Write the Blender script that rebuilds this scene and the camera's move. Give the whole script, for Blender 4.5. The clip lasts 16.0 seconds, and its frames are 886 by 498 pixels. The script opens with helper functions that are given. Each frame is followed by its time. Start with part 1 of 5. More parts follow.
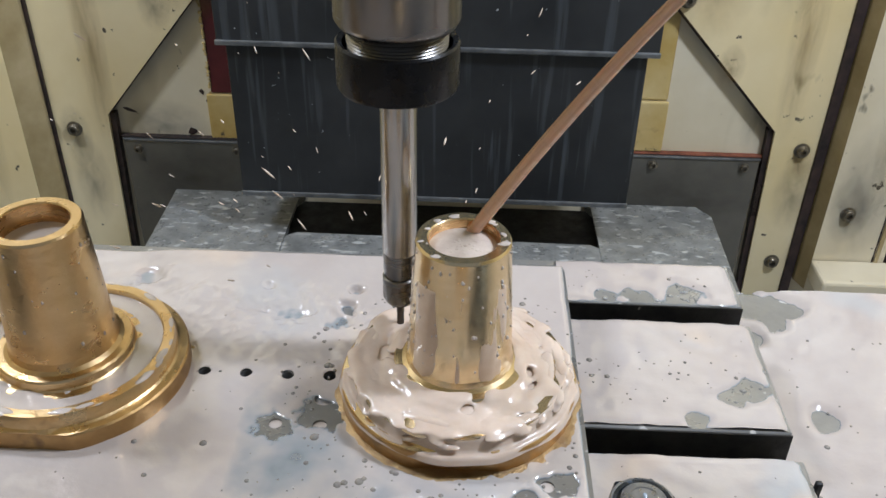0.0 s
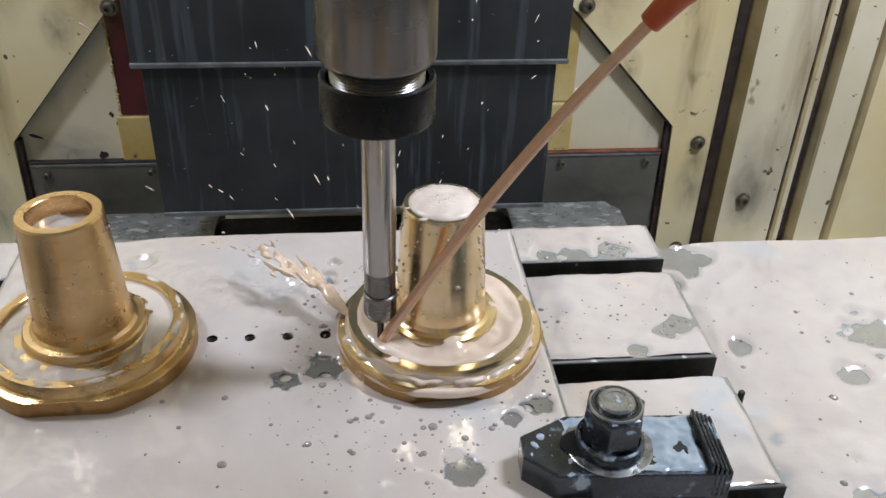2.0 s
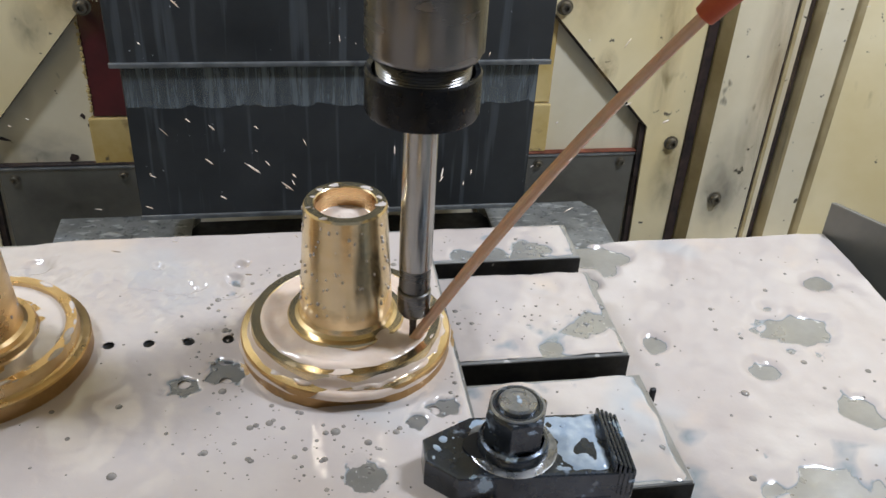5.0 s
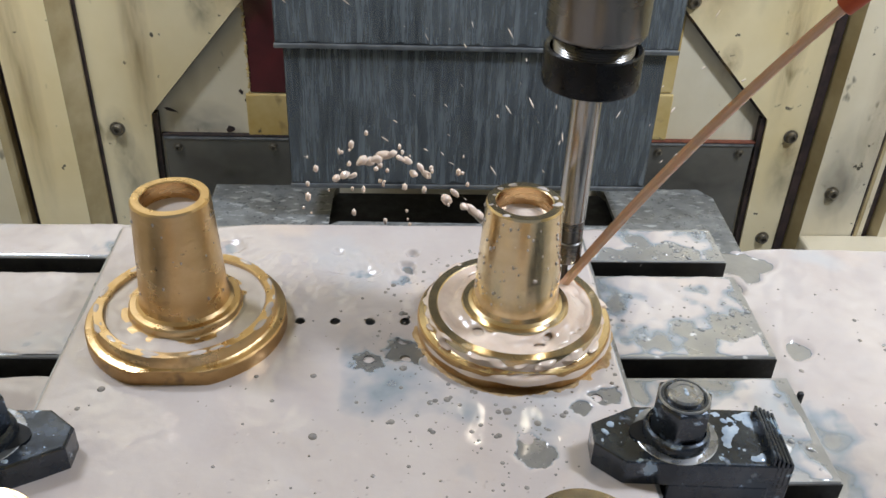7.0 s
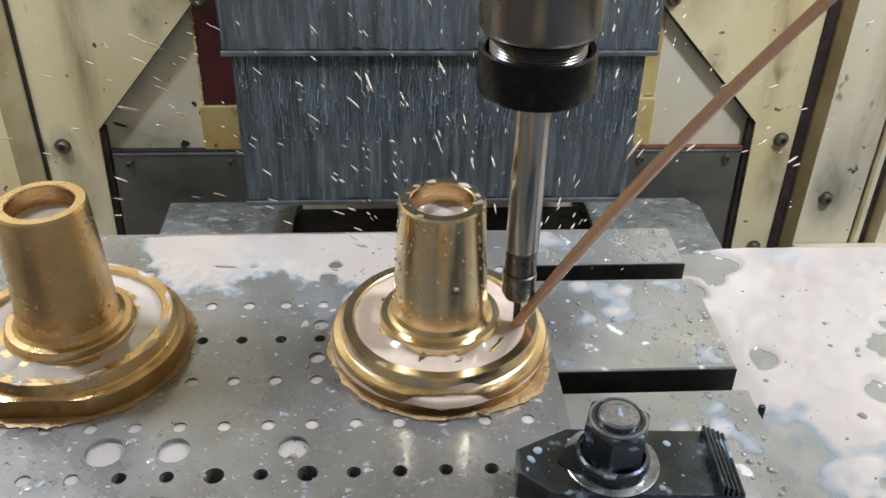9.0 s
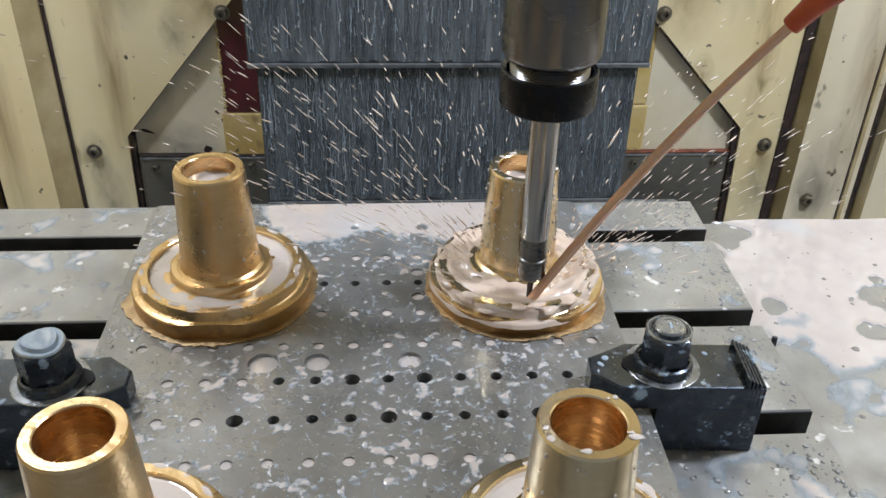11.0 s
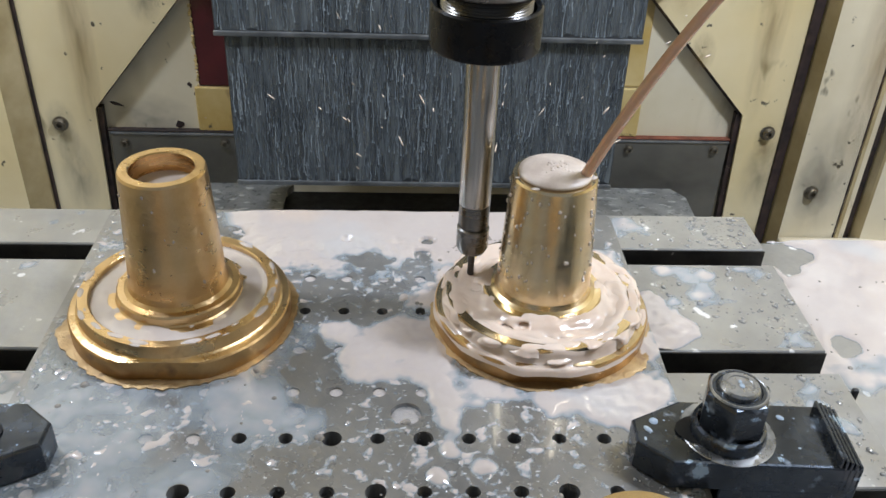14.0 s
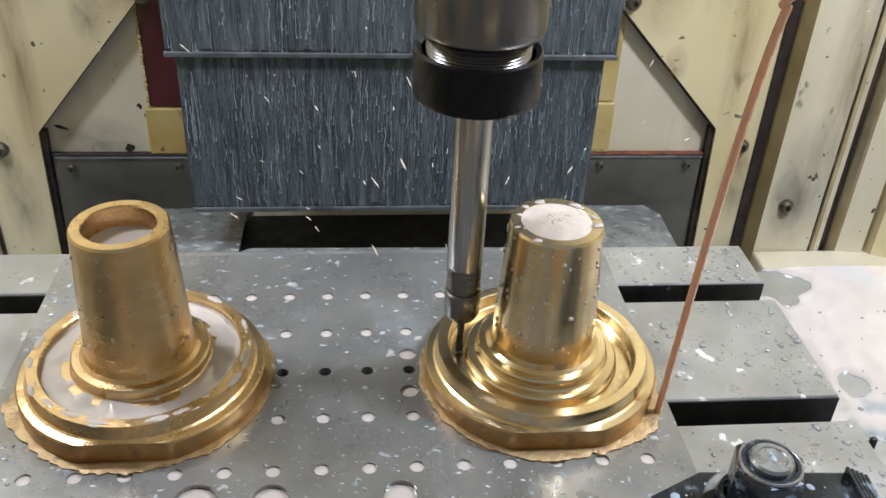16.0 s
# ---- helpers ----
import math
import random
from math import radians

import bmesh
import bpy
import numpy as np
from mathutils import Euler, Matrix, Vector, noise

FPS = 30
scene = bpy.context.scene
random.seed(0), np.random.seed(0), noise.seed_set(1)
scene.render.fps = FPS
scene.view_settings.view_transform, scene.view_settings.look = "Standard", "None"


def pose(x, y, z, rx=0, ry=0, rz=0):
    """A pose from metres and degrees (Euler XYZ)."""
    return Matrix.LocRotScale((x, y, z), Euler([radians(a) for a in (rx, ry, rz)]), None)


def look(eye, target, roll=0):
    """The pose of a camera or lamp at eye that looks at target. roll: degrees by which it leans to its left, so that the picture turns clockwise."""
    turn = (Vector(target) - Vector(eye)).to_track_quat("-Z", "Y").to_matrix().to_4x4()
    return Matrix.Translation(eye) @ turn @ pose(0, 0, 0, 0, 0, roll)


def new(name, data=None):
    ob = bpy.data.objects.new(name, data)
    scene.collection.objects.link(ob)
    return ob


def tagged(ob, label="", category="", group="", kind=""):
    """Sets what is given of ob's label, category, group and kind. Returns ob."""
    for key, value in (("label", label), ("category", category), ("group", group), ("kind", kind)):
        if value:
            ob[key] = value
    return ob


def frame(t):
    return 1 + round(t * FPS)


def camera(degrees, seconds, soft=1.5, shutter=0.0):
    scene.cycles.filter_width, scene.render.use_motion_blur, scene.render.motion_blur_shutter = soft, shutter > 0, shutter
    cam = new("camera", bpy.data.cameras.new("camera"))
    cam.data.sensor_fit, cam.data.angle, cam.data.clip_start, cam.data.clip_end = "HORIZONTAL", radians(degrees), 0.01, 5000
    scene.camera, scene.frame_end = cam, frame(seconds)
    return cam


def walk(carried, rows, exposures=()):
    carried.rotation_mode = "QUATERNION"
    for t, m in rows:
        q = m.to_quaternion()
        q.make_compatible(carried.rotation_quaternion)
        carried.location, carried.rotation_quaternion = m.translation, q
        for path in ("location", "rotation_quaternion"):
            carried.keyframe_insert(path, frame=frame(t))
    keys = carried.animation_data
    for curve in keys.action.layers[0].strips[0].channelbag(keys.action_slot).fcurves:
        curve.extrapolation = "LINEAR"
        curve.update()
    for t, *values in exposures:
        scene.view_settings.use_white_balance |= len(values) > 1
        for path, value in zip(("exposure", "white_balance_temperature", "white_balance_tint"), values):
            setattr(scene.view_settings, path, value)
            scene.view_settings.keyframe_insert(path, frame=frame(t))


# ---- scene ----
cam = camera(52.47, 16.0)
# seconds, eye x y z, yaw, pitch, roll
ROWS = [
    (0.0, 0.0288, -0.3417, 0.2892, 2.19, -33.54, -1.01),
    (0.5, 0.0235, -0.3421, 0.2952, -1.02, -33.73, -0.74),
    (1.0, 0.0096, -0.3489, 0.2988, -3.22, -33.64, -0.73),
    (1.5, -0.0026, -0.3514, 0.3024, -4.45, -33.54, -1.15),
    (2.0, -0.0119, -0.3586, 0.3096, -5.67, -33.38, -1.62),
    (2.5, -0.0226, -0.3583, 0.3128, -7.16, -33.27, -1.81),
    (3.0, -0.0338, -0.3582, 0.3098, -7.51, -33.15, -1.96),
    (3.5, -0.0462, -0.3522, 0.3048, -8.31, -33.06, -2.67),
    (4.0, -0.0512, -0.3529, 0.3059, -9.04, -32.85, -2.88),
    (6.5, -0.0791, -0.3597, 0.2989, -7.06, -33.33, -3.94),
    (7.0, -0.0974, -0.4252, 0.3230, -2.20, -33.66, -2.01),
    (7.5, -0.0780, -0.4611, 0.3162, -0.11, -33.92, -1.87),
    (8.0, -0.0625, -0.4025, 0.3046, -1.10, -33.42, -1.79),
    (10.5, -0.0614, -0.3426, 0.2926, -4.24, -33.20, -0.71),
    (11.0, -0.0842, -0.4270, 0.3307, -3.51, -32.95, -1.28),
    (11.5, -0.0883, -0.4511, 0.3480, -2.76, -32.49, -1.90),
    (12.0, -0.0788, -0.4393, 0.3400, -2.92, -32.23, -1.20),
    (12.5, -0.0562, -0.4086, 0.3137, -2.30, -32.13, -1.83),
    (13.0, -0.0391, -0.3871, 0.3016, -2.11, -32.08, -1.93),
    (13.5, -0.0369, -0.3843, 0.2884, -2.08, -32.41, -1.90),
    (14.0, -0.0368, -0.3853, 0.2849, -1.98, -33.10, -1.98),
    (14.5, -0.0498, -0.3837, 0.2945, -2.19, -33.01, -1.81),
    (15.0, -0.0555, -0.3728, 0.2923, -2.15, -33.37, -1.92),
    (15.5, -0.0451, -0.3551, 0.2984, -3.04, -33.29, -2.30),
    (16.0, -0.0471, -0.3279, 0.2838, -4.91, -33.02, -2.38),
]
walk(cam, [(t, pose(x, y, z, 90 + pitch, roll, yaw)) for t, x, y, z, yaw, pitch, roll in ROWS],
     exposures=[(0.0, 0.0), (4.2, 0.0), (6.5, 0.12), (11.0, 0.19), (14.5, 0.20), (16.0, 0.30)])

# ---- world, lights ----
world = bpy.data.worlds.new("workshop")
scene.world = world
world.use_nodes = True
world.node_tree.nodes["Background"].inputs[0].default_value = (0.755, 0.855, 1.02, 1)
world.node_tree.nodes["Background"].inputs[1].default_value = 0.28


def area_lamp(name, eye, target, w, h, power, color):
    d = bpy.data.lights.new(name, "AREA")
    d.shape, d.size, d.size_y, d.energy, d.color = "RECTANGLE", w, h, power, color
    ob = new(name, d)
    ob.matrix_basis = look(eye, target)
    return ob


area_lamp("machine_lamp_left", (-0.62, 0.30, 0.86), (0.00, 0.32, -0.1), 0.10, 0.32, 10.0, (0.768, 0.855, 1.015))
area_lamp("machine_lamp_right", (0.58, 0.06, 0.86), (0.02, 0.32, -0.1), 0.10, 0.32, 17.0, (0.768, 0.855, 1.015))

# ---- materials ----


def material(name):
    m = bpy.data.materials.new(name)
    m.use_nodes = True
    return m, m.node_tree.nodes, m.node_tree.links, m.node_tree.nodes["Principled BSDF"]


def tex_noise(nt, scale, detail=4.0, rough=0.55, stretch=None, space="Object"):
    nodes, links = nt.nodes, nt.links
    co = nodes.new("ShaderNodeTexCoord")
    mp = nodes.new("ShaderNodeMapping")
    if stretch:
        mp.inputs["Scale"].default_value = stretch
    links.new(co.outputs[space], mp.inputs["Vector"])
    n = nodes.new("ShaderNodeTexNoise")
    n.inputs["Scale"].default_value, n.inputs["Detail"].default_value, n.inputs["Roughness"].default_value = scale, detail, rough
    links.new(mp.outputs["Vector"], n.inputs["Vector"])
    return n.outputs["Fac"]


def ramp(nt, fac, stops):
    r = nt.nodes.new("ShaderNodeValToRGB")
    e = r.color_ramp.elements
    while len(e) < len(stops):
        e.new(0.5)
    for el, (p, c) in zip(e, stops):
        el.position = p
        el.color = (*c, 1) if isinstance(c, tuple) else (c, c, c, 1)
    nt.links.new(fac, r.inputs["Fac"])
    return r.outputs["Color"]


def blend(nt, fac, a, b):
    m = nt.nodes.new("ShaderNodeMix")
    m.data_type = "RGBA"
    for sock, val in ((m.inputs["Factor"], fac), (m.inputs["A"], a), (m.inputs["B"], b)):
        if isinstance(val, (tuple, float)):
            sock.default_value = (*val, 1) if isinstance(val, tuple) else val
        else:
            nt.links.new(val, sock)
    return m.outputs["Result"]


def bump(nt, bsdf, height, strength, dist=0.001):
    b = nt.nodes.new("ShaderNodeBump")
    b.inputs["Strength"].default_value, b.inputs["Distance"].default_value = strength, dist
    nt.links.new(height, b.inputs["Height"])
    nt.links.new(b.outputs["Normal"], bsdf.inputs["Normal"])


def surface(name, c1, c2, scale, rough=(0.4, 0.6), metal=0.0, bumps=0.15, bscale=None, stretch=None, spots=None, coat=0.0, space="Object"):
    """Two-tone procedural surface. spots: (colour, scale, threshold, width, stretch) laid over it."""
    m, nodes, links, b = material(name)
    nt = m.node_tree
    n = tex_noise(nt, scale, 5, 0.6, stretch, space)
    col = ramp(nt, n, [(0.32, c1), (0.68, c2)])
    ro = ramp(nt, tex_noise(nt, scale * 2.3, 4, 0.6, stretch, space), [(0.3, rough[0]), (0.7, rough[1])])
    for sc, size, th, wd, st in spots or ():
        f = ramp(nt, tex_noise(nt, size, 3, 0.5, st, space), [(th, 0.0), (th + wd, 1.0)])
        col = blend(nt, f, col, sc)
        if metal:
            mm = nodes.new("ShaderNodeMath")
            mm.operation = "SUBTRACT"
            mm.inputs[0].default_value = metal
            links.new(f, mm.inputs[1])
            mm.use_clamp = True
            if not b.inputs["Metallic"].is_linked:
                links.new(mm.outputs[0], b.inputs["Metallic"])
    links.new(col, b.inputs["Base Color"])
    links.new(ro, b.inputs["Roughness"])
    if not b.inputs["Metallic"].is_linked:
        b.inputs["Metallic"].default_value = metal
    b.inputs["Coat Weight"].default_value = coat
    b.inputs["Coat Roughness"].default_value = 0.08
    if bumps:
        bump(nt, b, tex_noise(nt, bscale or scale * 4, 5, 0.6, stretch, space), bumps)
    return m


M = {}
M["brass"] = surface("machined_brass", (0.63, 0.485, 0.28), (0.75, 0.615, 0.40), 25, (0.18, 0.27), 1.0, 0.03, 500, (1, 1, 5), spots=[((0.50, 0.36, 0.18), 40, 0.66, 0.12, None)])
M["brass_cast"] = surface("turned_brass", (0.55, 0.375, 0.185), (0.68, 0.50, 0.275), 30, (0.24, 0.38), 1.0, 0.62, 120, (1, 1, 1.4), spots=[((0.34, 0.20, 0.08), 60, 0.66, 0.10, None)])
M["flash"] = surface("ragged_brass_flash", (0.28, 0.185, 0.09), (0.43, 0.31, 0.165), 90, (0.38, 0.6), 0.85, 0.5, 500, spots=[((0.24, 0.14, 0.06), 120, 0.60, 0.08, None)])
M["brass_raw_shaded"] = surface("raw_shaded_brass", (0.36, 0.205, 0.085), (0.52, 0.34, 0.15), 40, (0.3, 0.5), 1.0, 0.3, 200, spots=[((0.22, 0.12, 0.05), 70, 0.62, 0.1, None)])
M["bore"] = surface("bored_brass", (0.72, 0.46, 0.22), (0.84, 0.59, 0.32), 40, (0.22, 0.34), 1.0, 0.04, 300, (1, 1, 4))
M["plate"] = surface("ground_steel_plate", (0.165, 0.162, 0.155), (0.275, 0.268, 0.255), 14, (0.20, 0.42), 0.50, 0.14, 400,
                     spots=[((0.50, 0.51, 0.52), 190, 0.67, 0.03, (1, 2.0, 1)), ((0.36, 0.40, 0.44), 14, 0.60, 0.16, None)], coat=0.5)
M["table"] = surface("machine_table_steel", (0.235, 0.233, 0.226), (0.375, 0.368, 0.352), 18, (0.25, 0.45), 0.6, 0.12, 300,
                     spots=[((0.62, 0.60, 0.57), 70, 0.66, 0.03, None)], coat=0.4)
# near-black colour paints the shade inside slots and deep holes; pale spots are chips
M["slot"] = surface("recess_shade_steel", (0.012, 0.011, 0.010), (0.04, 0.036, 0.03), 60, (0.4, 0.7), 0.2, 0.3, 300, spots=[((0.5, 0.45, 0.4), 90, 0.74, 0.05, None)])
M["oxide"] = surface("black_oxide_steel", (0.019, 0.024, 0.032), (0.058, 0.070, 0.088), 50, (0.18, 0.34), 0.75, 0.10, 400,
                     spots=[((0.16, 0.20, 0.255), 85, 0.62, 0.10, None), ((0.30, 0.40, 0.52), 95, 0.65, 0.02, None)], coat=0.45)
M["oxide_worn"] = surface("worn_oxide_steel", (0.16, 0.17, 0.18), (0.40, 0.40, 0.40), 70, (0.2, 0.4), 0.8, 0.12, 400)
M["nut"] = surface("black_collet_nut", (0.003, 0.003, 0.0035), (0.006, 0.006, 0.007), 50, (0.24, 0.32), 0.0, 0.02, 400)
M["nut"].node_tree.nodes["Principled BSDF"].inputs["Specular IOR Level"].default_value = 0.2
M["holder"] = surface("satin_tool_steel", (0.15, 0.145, 0.14), (0.19, 0.182, 0.17), 8, (0.24, 0.30), 1.0, 0.0, None, (1, 1, 4))
M["shank"] = surface("polished_tool_steel", (0.34, 0.335, 0.32), (0.42, 0.41, 0.395), 8, (0.20, 0.25), 1.0, 0.0, None, (1, 1, 3))
M["carbide"] = surface("coated_carbide", (0.05, 0.045, 0.04), (0.11, 0.10, 0.09), 200, (0.25, 0.4), 0.8, 0.1)
M["paint"] = surface("cream_machine_paint", (0.70, 0.575, 0.315), (0.80, 0.695, 0.46), 5, (0.35, 0.6), 0.0, 0.10, 60,
                     spots=[((0.42, 0.33, 0.17), 9, 0.60, 0.22, (1, 1, 0.35)), ((0.30, 0.24, 0.12), 26, 0.68, 0.10, (1, 1, 0.4)), ((0.10, 0.085, 0.06), 70, 0.70, 0.03, None)], coat=0.15)
M["paint_pale"] = surface("pale_machine_paint", (0.63, 0.555, 0.395), (0.735, 0.67, 0.525), 6, (0.35, 0.6), 0.0, 0.10, 60,
                          spots=[((0.36, 0.30, 0.18), 10, 0.60, 0.2, (1, 1, 0.3)), ((0.16, 0.14, 0.10), 34, 0.68, 0.06, (1, 1, 0.5)), ((0.08, 0.07, 0.05), 80, 0.70, 0.03, None)], coat=0.15)
M["paint_yellow"] = surface("yellowed_paint", (0.46, 0.31, 0.085), (0.64, 0.51, 0.25), 11, (0.4, 0.6), 0.0, 0.15, 80,
                            spots=[((0.24, 0.16, 0.06), 26, 0.60, 0.14, None), ((0.05, 0.04, 0.03), 50, 0.68, 0.05, None)])
M["paint_flank"] = surface("grimy_shaded_flank_paint", (0.34, 0.26, 0.125), (0.50, 0.41, 0.24), 14, (0.4, 0.6), 0.0, 0.12, 80, None,
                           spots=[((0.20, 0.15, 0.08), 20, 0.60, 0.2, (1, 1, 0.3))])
M["seal"] = surface("black_sealant", (0.010, 0.008, 0.008), (0.055, 0.032, 0.028), 60, (0.4, 0.7), 0, 0.5, 200)
M["maroon"] = surface("maroon_casting_paint", (0.055, 0.006, 0.008), (0.10, 0.012, 0.014), 20, (0.35, 0.55), 0, 0.2, 80)
M["rust"] = surface("rust_red_sealant", (0.12, 0.035, 0.018), (0.28, 0.09, 0.05), 60, (0.6, 0.8), 0, 0.5, 200)
M["panel"] = surface("dull_steel_panel", (0.13, 0.125, 0.11), (0.21, 0.20, 0.175), 10, (0.35, 0.55), 0.5, 0.1, 60, spots=[((0.42, 0.42, 0.40), 30, 0.74, 0.06, None)])
M["cover"] = surface("steel_way_cover", (0.017, 0.0185, 0.020), (0.041, 0.043, 0.0455), 6, (0.3, 0.5), 0.3, 0.06, 80, None,
                     spots=[((0.052, 0.060, 0.068), 90, 0.56, 0.18, (1, 1, 0.05)), ((0.10, 0.115, 0.13), 60, 0.70, 0.08, (1, 1, 0.08)), ((0.42, 0.45, 0.48), 150, 0.75, 0.02, None)], coat=0.15)
M["cover_edge"] = surface("worn_steel_edge", (0.11, 0.115, 0.12), (0.24, 0.25, 0.255), 40, (0.3, 0.5), 0.7, 0.1)
M["shelf"] = surface("wet_grey_cover", (0.15, 0.155, 0.155), (0.29, 0.30, 0.295), 45, (0.2, 0.5), 0.2, 0.5, 110, spots=[((0.42, 0.43, 0.425), 95, 0.60, 0.06, (0.6, 1.4, 1)), ((0.50, 0.51, 0.50), 40, 0.66, 0.05, (0.5, 1.6, 1))], coat=0.4)
M["rubber"] = surface("matte_black", (0.0035, 0.0035, 0.004), (0.009, 0.009, 0.010), 30, (0.5, 0.8), 0, 0.2)
M["wiper"] = surface("blue_reflection_rubber", (0.010, 0.018, 0.035), (0.03, 0.055, 0.10), 40, (0.12, 0.3), 0, 0.25, 160, spots=[((0.42, 0.45, 0.48), 120, 0.66, 0.04, None)], coat=0.6)
M["nozzle"] = surface("red_plastic", (0.40, 0.050, 0.008), (0.52, 0.09, 0.016), 60, (0.35, 0.5), 0, 0.05, coat=0.05)
M["hose"] = surface("blue_plastic", (0.01, 0.035, 0.10), (0.02, 0.06, 0.16), 60, (0.3, 0.45), 0, 0.05)
M["bolt"] = surface("oily_screw_steel", (0.10, 0.085, 0.06), (0.30, 0.27, 0.22), 120, (0.25, 0.5), 0.8, 0.2)


def milk_material(name, c1, c2, scale, rough, spots=None, bscale=90, bstr=0.25, trans=0.0):
    m = surface(name, c1, c2, scale, rough, 0.0, bstr, bscale, spots=spots, coat=0.6)
    b = m.node_tree.nodes["Principled BSDF"]
    b.inputs["Subsurface Weight"].default_value = 0.0
    b.inputs["Transmission Weight"].default_value = trans
    return m


M["milk_pool"] = milk_material("milky_coolant_pool", (0.45, 0.39, 0.35), (0.52, 0.46, 0.425), 30, (0.05, 0.12), None, 60, 0.1)
M["milk_splash"] = milk_material("foamy_coolant", (0.53, 0.41, 0.33), (0.62, 0.51, 0.43), 40, (0.14, 0.26), None, 160, 0.15)
sp = M["milk_splash"].node_tree.nodes["Principled BSDF"]
sp.inputs["Subsurface Weight"].default_value, sp.inputs["Subsurface Scale"].default_value, sp.inputs["Coat Weight"].default_value = 0.35, 0.004, 0.3
sp.inputs["Subsurface Radius"].default_value = (1.0, 0.8, 0.65)
M["foam"] = milk_material("coolant_foam", (0.47, 0.385, 0.33), (0.62, 0.54, 0.475), 120, (0.30, 0.5), None, 300, 0.25)
M["foam"].node_tree.nodes["Principled BSDF"].inputs["Coat Weight"].default_value = 0.1
M["stream"] = milk_material("coolant_stream", (0.68, 0.36, 0.215), (0.80, 0.49, 0.33), 50, (0.12, 0.22), None, 120, 0.2)
st = M["stream"].node_tree.nodes["Principled BSDF"]
st.inputs["Subsurface Weight"].default_value, st.inputs["Subsurface Scale"].default_value = 0.5, 0.004
st.inputs["Subsurface Radius"].default_value = (1.0, 0.6, 0.3)
M["bubble"] = milk_material("coolant_bubble", (0.30, 0.28, 0.26), (0.50, 0.46, 0.42), 90, (0.03, 0.06), None, 60, 0.0, 0.5)

def depth_material(name, level, full):
    """Milky coolant over a flat floor at the given level: bluish and clear where shallow, opaque cream where deep."""
    m = milk_material(name, (0.402, 0.348, 0.322), (0.470, 0.422, 0.394), 11, (0.06, 0.14), [((0.385, 0.40, 0.415), 9, 0.60, 0.16, None), ((0.50, 0.41, 0.345), 17, 0.60, 0.16, None)])
    nt = m.node_tree
    b = nt.nodes["Principled BSDF"]
    geo = nt.nodes.new("ShaderNodeNewGeometry")
    xyz = nt.nodes.new("ShaderNodeSeparateXYZ")
    nt.links.new(geo.outputs["Position"], xyz.inputs[0])
    mr = nt.nodes.new("ShaderNodeMapRange")
    mr.inputs["From Min"].default_value, mr.inputs["From Max"].default_value = level, level + full
    nt.links.new(xyz.outputs["Z"], mr.inputs["Value"])
    deep = mr.outputs["Result"]
    body = b.inputs["Base Color"].links[0].from_socket
    nt.links.new(blend(nt, ramp(nt, deep, [(0.15, 0.0), (0.95, 1.0)]), (0.31, 0.375, 0.42), body), b.inputs["Base Color"])
    nt.links.new(ramp(nt, deep, [(0.0, 0.12), (0.40, 0.66), (0.95, 1.0)]), b.inputs["Alpha"])
    return m


M["film_plate"] = depth_material("coolant_over_plate", 0.0, 0.00085)
M["film_hole"] = depth_material("coolant_in_holes", -0.02, 0.0006)
M["film_spatter"] = depth_material("coolant_spatter_puddle", 0.0, 0.00042)
M["film_bar"] = depth_material("coolant_over_bars", -0.031, 0.00055)
M["film_trough"] = depth_material("coolant_over_trough", -0.058, 0.0006)

M["run"], nodes, links, bsdf = material("milky_coolant_run")
geo = nodes.new("ShaderNodeNewGeometry")
links.new(ramp(M["run"].node_tree, geo.outputs["Random Per Island"], [(0.0, (0.085, 0.10, 0.115)), (0.55, (0.13, 0.152, 0.172)), (0.82, (0.22, 0.255, 0.285)), (1.0, (0.36, 0.41, 0.45))]), bsdf.inputs["Base Color"])
bsdf.inputs["Roughness"].default_value = 0.3


def stain_material(name, color, strength):
    """Dirt that thins out towards the rim of its patch; the rest of the sheet is clear."""
    m, nodes, links, b = material(name)
    nt = m.node_tree
    co = nodes.new("ShaderNodeTexCoord")
    g = nodes.new("ShaderNodeTexGradient")
    g.gradient_type = "SPHERICAL"
    links.new(co.outputs["Object"], g.inputs["Vector"])
    mul = nodes.new("ShaderNodeMath")
    mul.operation = "MULTIPLY"
    links.new(g.outputs["Fac"], mul.inputs[0])
    links.new(ramp(nt, tex_noise(nt, 1.6, 5, 0.6), [(0.30, 0.1), (0.70, strength)]), mul.inputs[1])
    b.inputs["Base Color"].default_value = (*color, 1)
    b.inputs["Roughness"].default_value = 0.6
    links.new(mul.outputs[0], b.inputs["Alpha"])
    return m


# milk film whose pale tone also paints the cover's brighter reflection
M["haze"], nodes, links, bsdf = material("milky_film_and_sheen")
hz = M["haze"].node_tree
links.new(ramp(hz, tex_noise(hz, 12, 5, 0.65, (1, 1, 0.5)), [(0.30, (0.11, 0.126, 0.135)), (0.72, (0.18, 0.203, 0.216))]), bsdf.inputs["Base Color"])
links.new(ramp(hz, tex_noise(hz, 170, 5, 0.7, (1, 1, 0.07)), [(0.34, 0.22), (0.66, 0.90)]), bsdf.inputs["Alpha"])
bsdf.inputs["Roughness"].default_value = 0.32
bump(hz, bsdf, tex_noise(hz, 260, 3, 0.5, (1, 1, 0.3)), 0.25)

M["stain"] = stain_material("grey_oil_stain", (0.06, 0.055, 0.045), 0.62)
M["stain_rust"] = stain_material("brown_rust_stain", (0.24, 0.15, 0.05), 0.7)
M["wet"] = surface("clear_water_bead", (0.26, 0.26, 0.26), (0.38, 0.38, 0.37), 40, (0.03, 0.06), 0.2, 0.0, coat=1.0)

